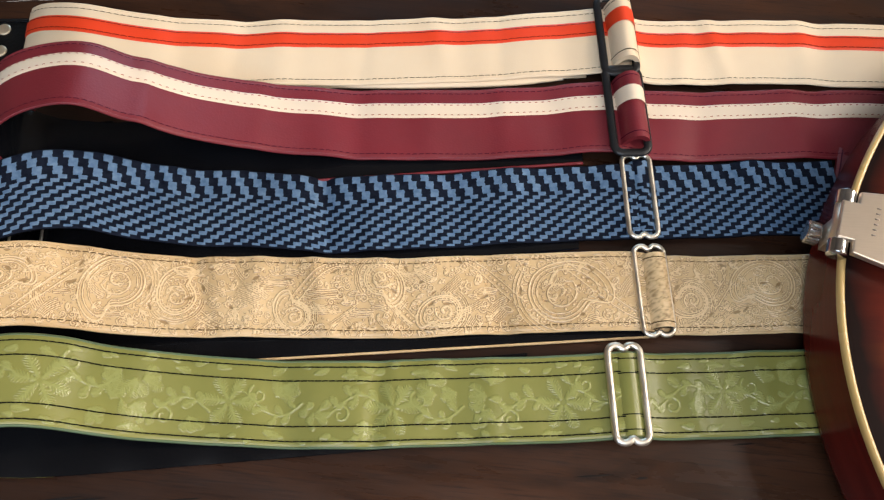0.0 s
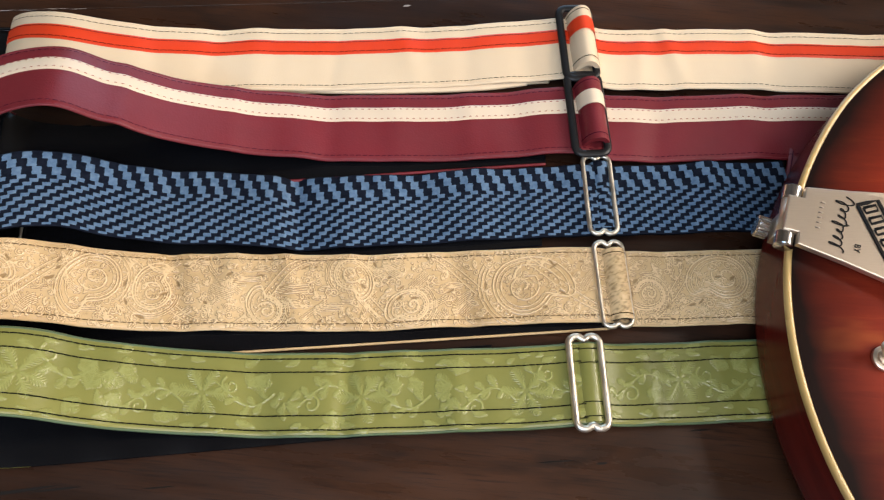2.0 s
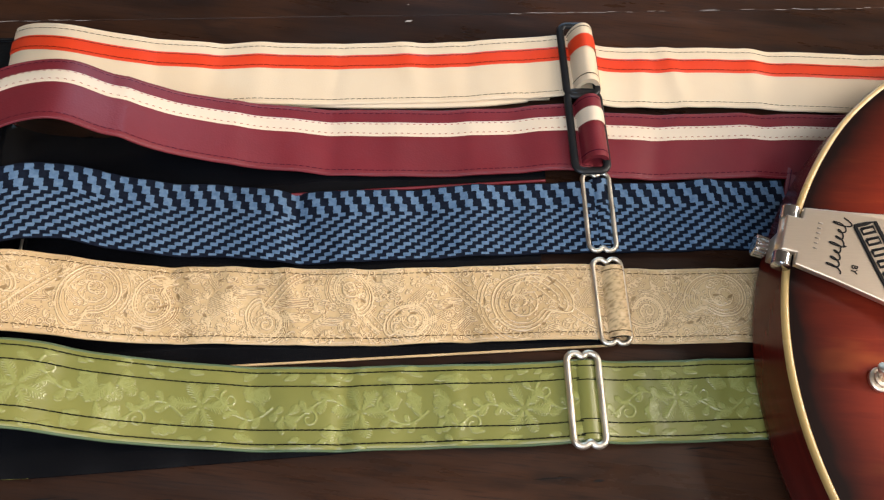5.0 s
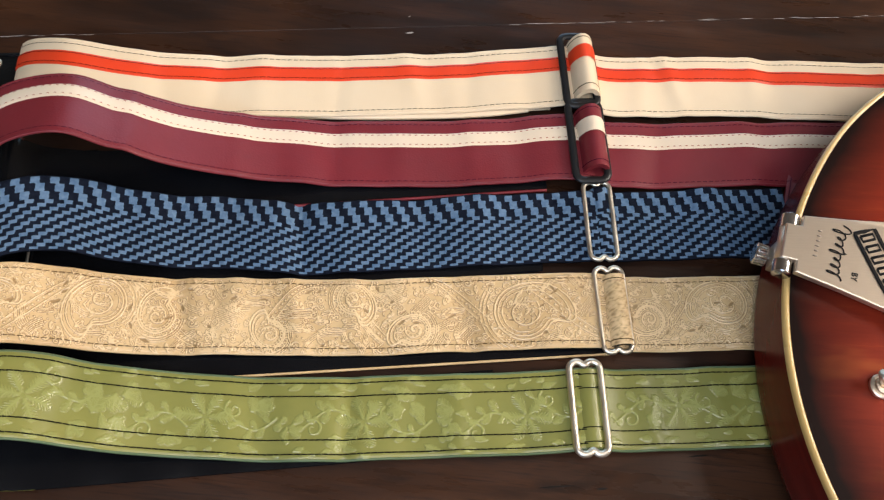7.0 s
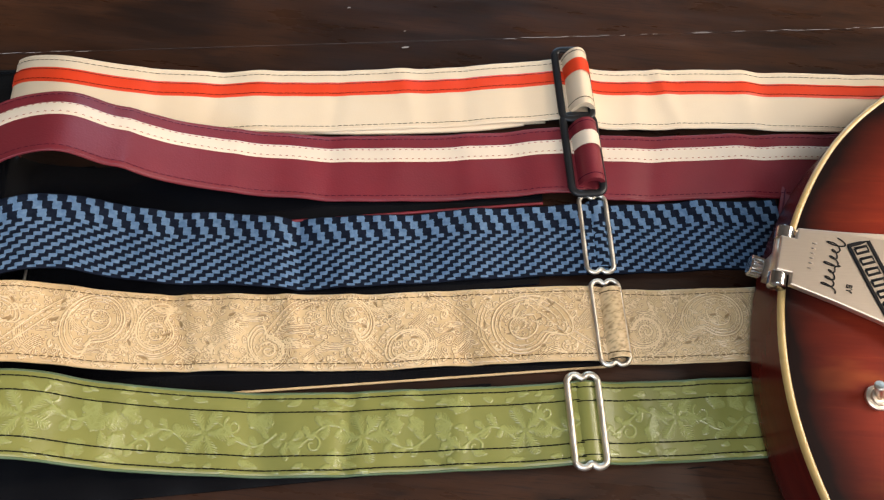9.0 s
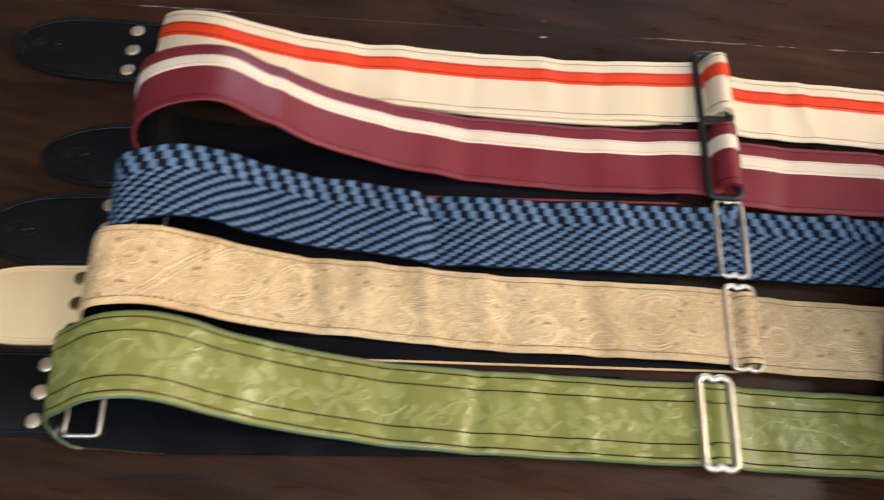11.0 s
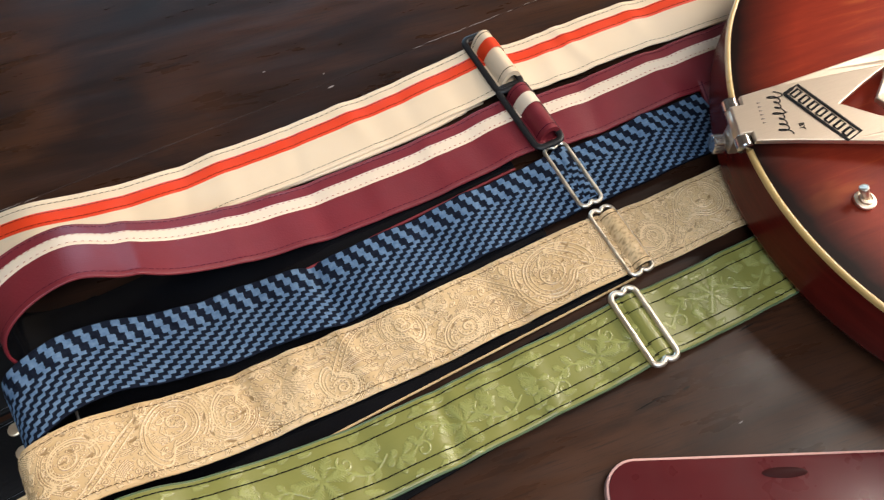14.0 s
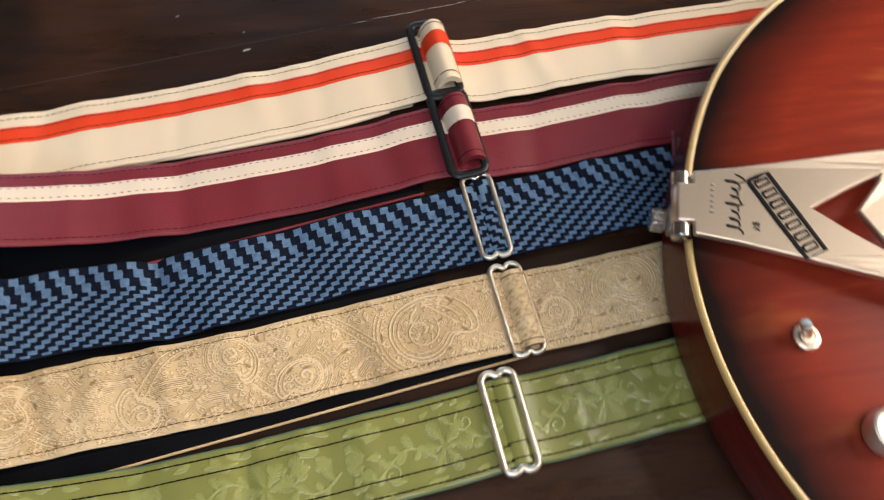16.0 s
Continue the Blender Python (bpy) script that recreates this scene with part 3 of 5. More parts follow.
def tooling(cv, s_of, rng):
    """Paisleys, curls, leaves and dots, as tooled into the tan strap."""
    fine = 0.00046
    big = [(-0.172, 0.004, 0.010, 2.6, 1), (-0.117, 0.006, 0.0145, -0.4, -1), (-0.086, -0.001, 0.0105, 1.2, 1), (-0.02, -0.012, 0.009, 0.5, 1), (0.066, -0.010, 0.0095, 0.3, -1),
           (0.03, 0.011, 0.010, 3.6, 1), (0.132, -0.001, 0.0175, 2.5, 1), (0.21, -0.004, 0.009, -0.8, 1), (0.258, 0.006, 0.0140, 0.4, -1), (0.31, -0.008, 0.012, 2.4, 1)]
    for x, v, r, ang, d in big:
        c = (s_of(x), v)
        for k in (1.0, 0.88, 0.74):
            cv.stroke(drop(c, r, ang, k, 0.7 * d), fine * (1.5 if k == 1.0 else 1.2 if k > 0.8 else 0.9))
        for i in range(22):
            a = 6.283 * i / 22
            cv.dab(c[0] + r * 0.81 * math.cos(a), c[1] + r * 0.81 * math.sin(a), 0.00055)
        cv.stroke(spiral(c, r * 0.62, r * 0.12, ang, 1.25 * d), fine * 1.4)
        for i in range(14):
            f = i / 14
            a = ang + 1.25 * 6.283 * d * f
            rr = r * (0.62 - 0.5 * f)
            q = (c[0] + rr * math.cos(a), c[1] + rr * math.sin(a))
            cv.stroke([q, (q[0] - rr * 0.42 * math.cos(a + 0.7 * d), q[1] - rr * 0.42 * math.sin(a + 0.7 * d))], fine * 0.9)
        for k in (1.28, 1.40, 1.52):
            cv.stroke(arc(c, r * k, ang + 2.0 * d, ang + (2.0 + 2.4) * d, 20), fine * 0.9)
        for i in range(16):
            a = ang + 0.9 + 4.6 * i / 15
            q = (c[0] + r * 1.12 * math.cos(a), c[1] + r * 1.12 * math.sin(a))
            cv.stroke(arc(q, r * 0.12, a - 1.9, a + 1.9, 8), fine * 0.9)
    L = cv.h.shape[0] * cv.r
    half = cv.w / 2
    # sweeping dotted bands between the paisleys
    x = 0.03
    while x < L - 0.1:
        ln, up, ph = rng.uniform(0.055, 0.085), rng.choice((-1, 1)), rng.uniform(-0.3, 0.3)
        mid = [(x + ln * t, up * (half * 0.78 * math.cos(math.pi * (t + ph * 0.3)) + 0.004 * math.sin(5 * t))) for t in np.linspace(0, 1, 60)]
        for i, (s, v) in enumerate(mid[:-1]):
            ds, dv = mid[i + 1][0] - s, mid[i + 1][1] - v
            g = math.hypot(ds, dv)
            ns, nv = -dv / g, ds / g
            wd = 0.0024 * math.sin(math.pi * (i + 4) / 67)
            if cv.busy(s, v, 0.0012) > 0.3:
                continue
            for k in (-1, 1):
                cv.stroke([(s + k * wd * ns, v + k * wd * nv), (s + ds + k * wd * ns, v + dv + k * wd * nv)], fine * 1.15)
                if i % 2 == 0:
                    q = (s + k * (wd + 0.0011) * ns, v + k * (wd + 0.0011) * nv)
                    cv.dab(q[0], q[1], 0.0006)
            if i % 2:
                cv.dab(s, v, 0.0009)
        x += rng.uniform(0.05, 0.075)
    # long sweeping bundles of fine lines
    for n in range(320):
        s, v, a = rng.uniform(0.02, L - 0.02), rng.uniform(-half, half) * 0.85, rng.uniform(-0.9, 0.9)
        if cv.busy(s, v, 0.003) > 0.10:
            continue
        bend, ln = rng.uniform(-1.6, 1.6), rng.uniform(0.008, 0.022)
        for k in range(rng.randint(3, 6)):
            pts, ca = [], a
            p = [s - 0.0011 * k * math.sin(a), v + 0.0011 * k * math.cos(a)]
            for i in range(16):
                pts.append(tuple(p))
                p[0] += ln / 16 * math.cos(ca)
                p[1] += ln / 16 * math.sin(ca)
                ca += bend / 16
            cv.stroke(pts, fine * 0.95, fine * 0.7)
    # leaves, curls, rings and dots in what is left
    for n in range(9000):
        s, v = rng.uniform(0, L), rng.uniform(-half, half) * 0.93
        pick = rng.random()
        if pick < 0.34:
            if cv.busy(s, v, 0.0022) > 0.10:
                continue
            ln, a = rng.uniform(0.004, 0.008), rng.uniform(0, 6.28)
            cv.stroke(leaf_outline((s, v), ln, ln * 0.24, a), fine * 0.9)
            cv.stroke([(s, v), (s + ln * 0.8 * math.cos(a), v + ln * 0.8 * math.sin(a))], fine * 0.8)
        elif pick < 0.6:
            if cv.busy(s, v, 0.0016) > 0.14:
                continue
            cv.stroke(spiral((s, v), rng.uniform(0.0016, 0.003), 0.0004, rng.uniform(0, 6.28), rng.choice((-1.4, 1.4)), 20), fine * 0.95)
        elif cv.busy(s, v, 0.0008) < 0.10:
            cv.dab(s, v, rng.uniform(0.0004, 0.0008))
    # pressed-down almond patches of darker ground, most of them beside the paisleys
    spots = [(s_of(x) + r * k * math.cos(a), v + r * k * math.sin(a), a + 1.57) for x, v, r, ang, d in big for a in np.linspace(ang, ang + 5.4, 8) for k in (rng.uniform(1.2, 1.6),)]
    spots += [(rng.uniform(0.01, L - 0.01), rng.uniform(-half, half) * 0.9, rng.uniform(-0.8, 0.8)) for n in range(150)]
    for s, v, a in spots:
        if abs(v) > half * 0.86 or cv.busy(s, v, 0.001) > 0.42:
            continue
        ln, wd = rng.uniform(0.0016, 0.0034), rng.uniform(0.0006, 0.0011)
        i, j, k = int(s / cv.r), int((v + half) / cv.r), int(ln / cv.r) + 1
        i0, j0 = max(0, i - k), max(0, j - k)
        win = cv.h[i0:i + k + 1, j0:j + k + 1]
        x = (np.arange(i0, i0 + win.shape[0])[:, None] * cv.r - s)
        y = (np.arange(j0, j0 + win.shape[1])[None, :] * cv.r - v - half)
        p, q = x * math.cos(a) + y * math.sin(a), -x * math.sin(a) + y * math.cos(a)
        win[(np.abs(q) / wd < 1 - (p / ln) ** 2)] = -0.6


def sprigs(cv, s_of, rng):
    """Stems with toothed leaves, small flowers and ferns, as pressed into the green strap."""
    L = cv.h.shape[0] * cv.r
    half = cv.w / 2

    def toothed(s, v, ln, ang, fat=0.44):
        fat *= 1.12
        for i in range(8):
            t = (i + 0.5) / 8
            w = ln * fat * math.sin(math.pi * min(1, t * 0.9 + 0.08)) ** 0.8
            p = (s + ln * t * math.cos(ang), v + ln * t * math.sin(ang))
            for d in (-1, 1):
                b = ang + d * 0.95
                cv.stroke([p, (p[0] + w * math.cos(b), p[1] + w * math.sin(b))], max(0.0005, ln * 0.068), 0.00032, rng.uniform(0.7, 1))
        cv.stroke([(s, v), (s + ln * 0.8 * math.cos(ang), v + ln * 0.8 * math.sin(ang))], max(0.0006, ln * fat * 0.34), 0.0005, 0.9)

    def flower(s, v, r):
        for i in range(6):
            a = 6.283 * i / 6 + rng.random() * 0.3
            toothed(s + r * 0.2 * math.cos(a), v + r * 0.2 * math.sin(a), r, a, 0.3)
        cv.dab(s, v, r * 0.16, 0.5)

    x = 0.02
    k = 0
    while x < L - 0.03:
        v0 = rng.uniform(-0.006, 0.006)
        kind = k % 4
        if kind == 0:
            flower(x, v0 * 0.5, 0.0125)
        elif kind == 2:
            for i in range(6):
                a = rng.uniform(0, 6.28)
                toothed(x + rng.uniform(-0.006, 0.006), v0 + rng.uniform(-0.007, 0.006), rng.uniform(0.005, 0.008), a, 0.34)
        else:
            d = 1 if kind == 1 else -1
            pts = [(x - 0.016 + 0.034 * t, v0 + d * (0.007 * math.sin(t * 4.2) - 0.002)) for t in np.linspace(0, 1, 20)]
            cv.stroke(pts, 0.0008, 0.0005)
            cv.stroke(spiral((x + 0.008, v0 - d * 0.006), 0.0055, 0.001, 1.0, 1.1 * d), 0.0009, 0.0005)
            for i in range(2, 20, 2):
                q = pts[i]
                toothed(q[0], q[1], rng.uniform(0.005, 0.009), rng.uniform(0.4, 1.2) * (1 if i % 4 else -1), 0.28)
        x += rng.uniform(0.020, 0.027)
        k += 1
    for n in range(260):
        s, v = rng.uniform(0, L), rng.uniform(-0.5, 0.5) * half
        if cv.busy(s, v, 0.0042) < 0.05:
            a = rng.uniform(0, 6.28)
            for k in (-0.7, 0, 0.7):
                toothed(s, v, rng.uniform(0.007, 0.0105), a + k, 0.34)
    for n in range(260):
        s, v = rng.uniform(0, L), rng.choice((-1, 1)) * rng.uniform(0.62, 0.88) * half
        if cv.busy(s, v, 0.004) < 0.06:
            toothed(s, v, rng.uniform(0.004, 0.009), rng.uniform(-0.5, 0.5) + rng.choice((0, math.pi)), 0.3)


def herringbone(half):
    """Blue blocks on black: two rows of tall blocks that step one way, then many low rows that step the other way."""
    P = 0.0105

    def f(S, V):
        d = half - V  # from the far edge
        tall, low, n = 0.0055, 0.0024, 3
        k1 = np.floor(d / tall)
        k2 = np.floor((d - n * tall) / low)
        upper = d < n * tall
        sh = np.where(upper, k1 * 0.28, 0.84 - k2 * 0.345) * P
        u = np.mod((S + sh) / P, 1.0)
        rag = 0.012 * np.sin(S * 2100 + 3 * k2) + 0.012 * np.sin(V * 2600)
        inside = (d > 0.0009) & (d < 2 * half - 0.0009)
        return np.clip(0.5 + (np.where(upper, 0.236, 0.222) - np.abs(u - 0.5) + rag) * 60, 0, 1) * inside

    return f


# ---- straps ----
def fold_rows(x, y, z, y_low, yaw, tilt=0, far=0.10, y_far=0.0):
    """The turn at the strap's left end and the layer that returns beneath."""
    return [(x + 0.010, y, z * 0.93, tilt, yaw), (x + 0.001, (y * 2 + y_low) / 3, z * 0.66, tilt * 0.7, yaw), (x + 0.002, (y + 2 * y_low) / 3, z * 0.3, tilt * 0.4, yaw),
            (x + 0.014, y_low, 0.0055, 0, yaw), (x + 0.035, y_low + 0.003, 0.0036, 0, 10), (x + 0.07, y_low + 0.008, 0.0018, 0, 9), (far, y_far, 0.0016, 0, 8.5)]


def rows8(pts, yaw=8.5):
    return [(*p, 0, yaw) if len(p) == 3 else p for p in pts]


STRAPS = {
    "cream": rows8([(0.43, 0.468, 0.0078), (0.36, 0.460, 0.0078), (0.274, 0.4535, 0.0078), (0.185, 0.4425, 0.0078), (0.16, 0.4445, 0.011), (0.135, 0.4422, 0.011), (0.105, 0.4370, 0.009), (0.07, 0.4305, 0.0078), (0.03, 0.424, 0.0078),
                    (-0.05, 0.411, 0.009), (-0.10, 0.4010, 0.016), (-0.14, 0.3935, 0.024, 0, 8.5), (-0.176, 0.3915, 0.031, 0, 8)]) + [(-0.203, 0.3940, 0.025, 0, 8), (-0.2195, 0.3960, 0.0145, 0, 8), (-0.2225, 0.3960, 0.0085, 0, 8), (-0.214, 0.3965, 0.0050, 0, 8), (-0.195, 0.401, 0.0040, 0, 8), (-0.15, 0.403, 0.0022, 0, 8), (-0.04, 0.414, 0.0016, 0, 8.5), (0.14, 0.445, 0.0016, 0, 8.5)],
    "maroon": rows8([(0.43, 0.416, 0.0078), (0.343, 0.406, 0.0078), (0.27, 0.3975, 0.0078), (0.19, 0.386, 0.008), (0.165, 0.3870, 0.011), (0.14, 0.3850, 0.0105), (0.10, 0.3778, 0.008), (0.04, 0.3685, 0.0078),
                     (-0.03, 0.3598, 0.013, 3, 8.5), (-0.08, 0.3512, 0.031, 8, 9), (-0.12, 0.3438, 0.055, 13, 10), (-0.147, 0.3427, 0.07, 14, 11), (-0.172, 0.338, 0.069, 12, 13)]) + [(-0.195, 0.328, 0.0605, 8, 15), (-0.204, 0.3245, 0.042, 6, 15), (-0.199, 0.321, 0.024, 4, 15), (-0.184, 0.319, 0.0125, 2, 13), (-0.164, 0.321, 0.0065, 0, 11), (-0.135, 0.326, 0.0035, 0, 9), (0.14, 0.380, 0.0016, 0, 8.5)],
    "blue": rows8([(0.303, 0.3495, 0.0078), (0.267, 0.3435, 0.0078), (0.20, 0.3335, 0.0078), (0.175, 0.330, 0.0078), (0.15, 0.3275, 0.0078), (0.083, 0.3155, 0.0078), (0.047, 0.3095, 0.0078), (0.01, 0.303, 0.0078),
                   (-0.024, 0.299, 0.008), (-0.06, 0.2975, 0.01), (-0.09, 0.293, 0.013), (-0.125, 0.291, 0.021), (-0.15, 0.289, 0.03, 0, 10), (-0.17, 0.282, 0.039, 0, 12)]) + fold_rows(-0.202, 0.270, 0.044, 0.258, 14, 0, 0.14, 0.322),
    "tan": rows8([(0.43, 0.303, 0.0078), (0.275, 0.2825, 0.0078), (0.199, 0.2725, 0.0078), (0.18, 0.2725, 0.01), (0.155, 0.2695, 0.009), (0.088, 0.2605, 0.0078), (0.053, 0.2545, 0.0078), (0.018, 0.250, 0.0078), (-0.015, 0.2465, 0.0078),
                  (-0.053, 0.2425, 0.009), (-0.085, 0.238, 0.012), (-0.115, 0.2345, 0.019), (-0.14, 0.2325, 0.026), (-0.165, 0.228, 0.037, 0, 10)]) + fold_rows(-0.198, 0.219, 0.046, 0.208, 11, 0, 0.185, 0.2705),
    "green": rows8([(0.43, 0.244, 0.0078), (0.276, 0.223, 0.0078), (0.195, 0.2115, 0.0078), (0.172, 0.2095, 0.009), (0.148, 0.2055, 0.009), (0.093, 0.1975, 0.0078), (0.06, 0.193, 0.0078), (0.028, 0.1885, 0.0078), (-0.004, 0.185, 0.0078),
                    (-0.04, 0.182, 0.009), (-0.072, 0.1798, 0.014), (-0.1, 0.1778, 0.023), (-0.128, 0.1775, 0.034), (-0.150, 0.1750, 0.0415, 0, 11), (-0.173, 0.1683, 0.0415, 0, 13)]) + fold_rows(-0.198, 0.161, 0.036, 0.149, 14, 0, 0.12, 0.205),
}
WIDTH = {"cream": 0.0487, "maroon": 0.0490, "blue": 0.0500, "tan": 0.0472, "green": 0.0472}
SHIFT = {"cream": -0.0011, "maroon": -0.0012, "blue": -0.0013, "tan": -0.0014, "green": -0.0008}
LABELS = {
    "cream": "cream vinyl guitar strap with an orange stripe, folded on the table",
    "maroon": "maroon vinyl guitar strap with an ivory stripe, folded in an arch",
    "blue": "woven blue and black herringbone guitar strap, folded on the table",
    "tan": "tan leather guitar strap with tooled paisley pattern, folded on the table",
    "green": "olive green vinyl guitar strap with embossed leaves, folded on the table",
}
straps, ribbons = {}, {}
for k, (name, rows) in enumerate(STRAPS.items()):
    rows = [(x, y + SHIFT[name], *rest) for x, y, *rest in rows]
    fine = name in ("blue", "tan", "green")
    ribbons[name] = Ribbon(rows, WIDTH[name], 0.0015, seed=1.7 * k + 0.4, ripple=0.0006 if fine else 0.0005, dent=2.0 if fine else 1.6)
    p = ribbons[name].p[len(ribbons[name].p) // 4]
    if name == "blue":
        r = ribbons[name]
        r.dents.append((r.length_at(-0.011), -0.0026, 0.0055, 0.08, 0.3))
        r.dents.append((r.length_at(-0.023), 0.0013, 0.006, 0.08, -0.2))
    straps[name] = thing("guitar_strap", (p[0], p[1], 0.0), LABELS[name], "guitar strap", "straps in a row")


def backing(name, mat=M_BACK):
    r, h = ribbons[name], WIDTH[name] / 2
    r.sheet("backing", mat, straps[name], -h, h, 12, -0.0022, "black smooth backing", down=True, round_edges=0.0004, step=0.003)


def seam_lines(name, mat, fractions, lift=0.00022, **kw):
    r, h = ribbons[name], WIDTH[name] / 2
    for f in fractions:
        r.stitches("stitching", mat, straps[name], h - f * 2 * h, lift, **kw)


def plain_strap(name, mat, band, band_mat, edge_mat):
    r, h, ob = ribbons[name], WIDTH[name] / 2, straps[name]
    r.sheet("face", mat, ob, -h, h, 30, 0.0, round_edges=0.0006, step=0.002)
    r.sheet("stripe", band_mat, ob, h - band[1] * 2 * h, h - band[0] * 2 * h, 10, 0.0007, "sewn-on stripe", round_edges=0.0006, step=0.002)
    for v in (-h, h):
        r.edge("edge_binding", edge_mat, ob, v, 0.0011, -0.0011, end=r.s[r.top] + 0.03 if v > 0 else None)
    backing(name)


plain_strap("cream", M_CREAM, (0.195, 0.435), M_ORANGE, M_CREAM)
seam_lines("cream", T_OLIVE, (0.075, 0.945), dash=0.0030, gap=0.0011, width=0.00045)
seam_lines("cream", T_RED, (0.235, 0.395), 0.0009, dash=0.0042, gap=0.0005, width=0.0005)
plain_strap("maroon", M_MAROON, (0.195, 0.415), M_STRIPE, M_MAROON)
seam_lines("maroon", T_MAROON, (0.055, 0.945), dash=0.003)
seam_lines("maroon", T_PINK, (0.232, 0.378), 0.0009, dash=0.0016, gap=0.0026, width=0.0006)

SEED = random.Random(11)
for name, mat, draw in (("tan", M_TOOLED, tooling), ("green", M_GREEN, sprigs)):
    r, h, ob = ribbons[name], WIDTH[name] / 2, straps[name]
    end = r.length_at(-0.19) + 0.09
    cv = Canvas(end, WIDTH[name])
    draw(cv, r.length_at, SEED)
    r.sheet("face", mat, ob, -h, h, 150, 0.0, relief=cv.read, depth=0.00042 if name == "tan" else 0.0003, s1=end, step=0.00038, round_edges=0.0006)
    r.sheet("return_layer", mat if name == "tan" else M_BACK, ob, -h, h, 12, 0.0, relief=lambda S, V: S * 0 + 0.4, s0=end, step=0.003)
    for v in (-h, h):
        r.edge("edge_binding", mat if name == "tan" else M_PIPING, ob, v, 0.0009, -0.0011, end=None if name == "tan" else end - 0.045)
    backing(name)
seam_lines("tan", T_BROWN, (0.07, 0.93), 0.0005, dash=0.003)
seam_lines("green", T_BLACK, (0.07, 0.235, 0.765, 0.935), 0.0005, dash=0.0036, gap=0.0003, width=0.0007)

r, h, ob = ribbons["blue"], WIDTH["blue"] / 2, straps["blue"]
end = r.length_at(-0.19) + 0.09
hb = herringbone(h)
r.sheet("face", M_WOVEN, ob, -h, h, 210, 0.0, relief=hb, depth=0.00022, s1=end, step=0.00034, round_edges=0.0005)
r.sheet("return_layer", M_WOVEN, ob, -h, h, 12, 0.0, relief=lambda S, V: S * 0, s0=end, step=0.003)
backing("blue")


def tucked_end(name, pts, wd, mat, z):
    """The strap's doubled end that peeps out under the upper layer."""
    w, q = spline([(x, y, z) for x, y in pts], 0.002)
    verts = []
    for x, y, zz in q:
        for dy, dz in ((-wd / 2, -0.0014), (-wd / 2 - 0.0004, 0.0), (-wd / 2, 0.0012), (wd / 2, 0.0014), (wd / 2, -0.0014)):
            verts.append((x - dy * 0.15, y + dy, zz + dz))
    n = len(q)
    mesh_part("tucked_end", verts, grid_faces(n, 5) + [[0, 1, 2, 3, 4], [5 * n - 1 - i for i in range(5)]], mat, straps[name], "end tucked under the upper layer")


tucked_end("cream", [(-0.06, 0.3915), (-0.032, 0.3955), (0.017, 0.4005), (0.059, 0.4065), (0.094, 0.4125), (0.118, 0.4185), (0.127, 0.4210)], 0.013, M_CREAM, 0.0045)

# the maroon strap's sewn end, which turns down across the end of the woven strap
bm = bmesh.new()
slab(bm, [(0.3055, 0.3835), (0.299, 0.3515), (0.297, 0.3265), (0.345, 0.322), (0.358, 0.392)], 0.0042, 0.0072, 0.0005)
part("end_tab", bm, M_MAROON, straps["maroon"])
vv, ff = tube([(0.3075, 0.3815, 0.0073), (0.3012, 0.3515, 0.0073), (0.2992, 0.3285, 0.0073)], 0.0004, 6)
mesh_part("tab_seam", vv, ff, T_MAROON, straps["maroon"])


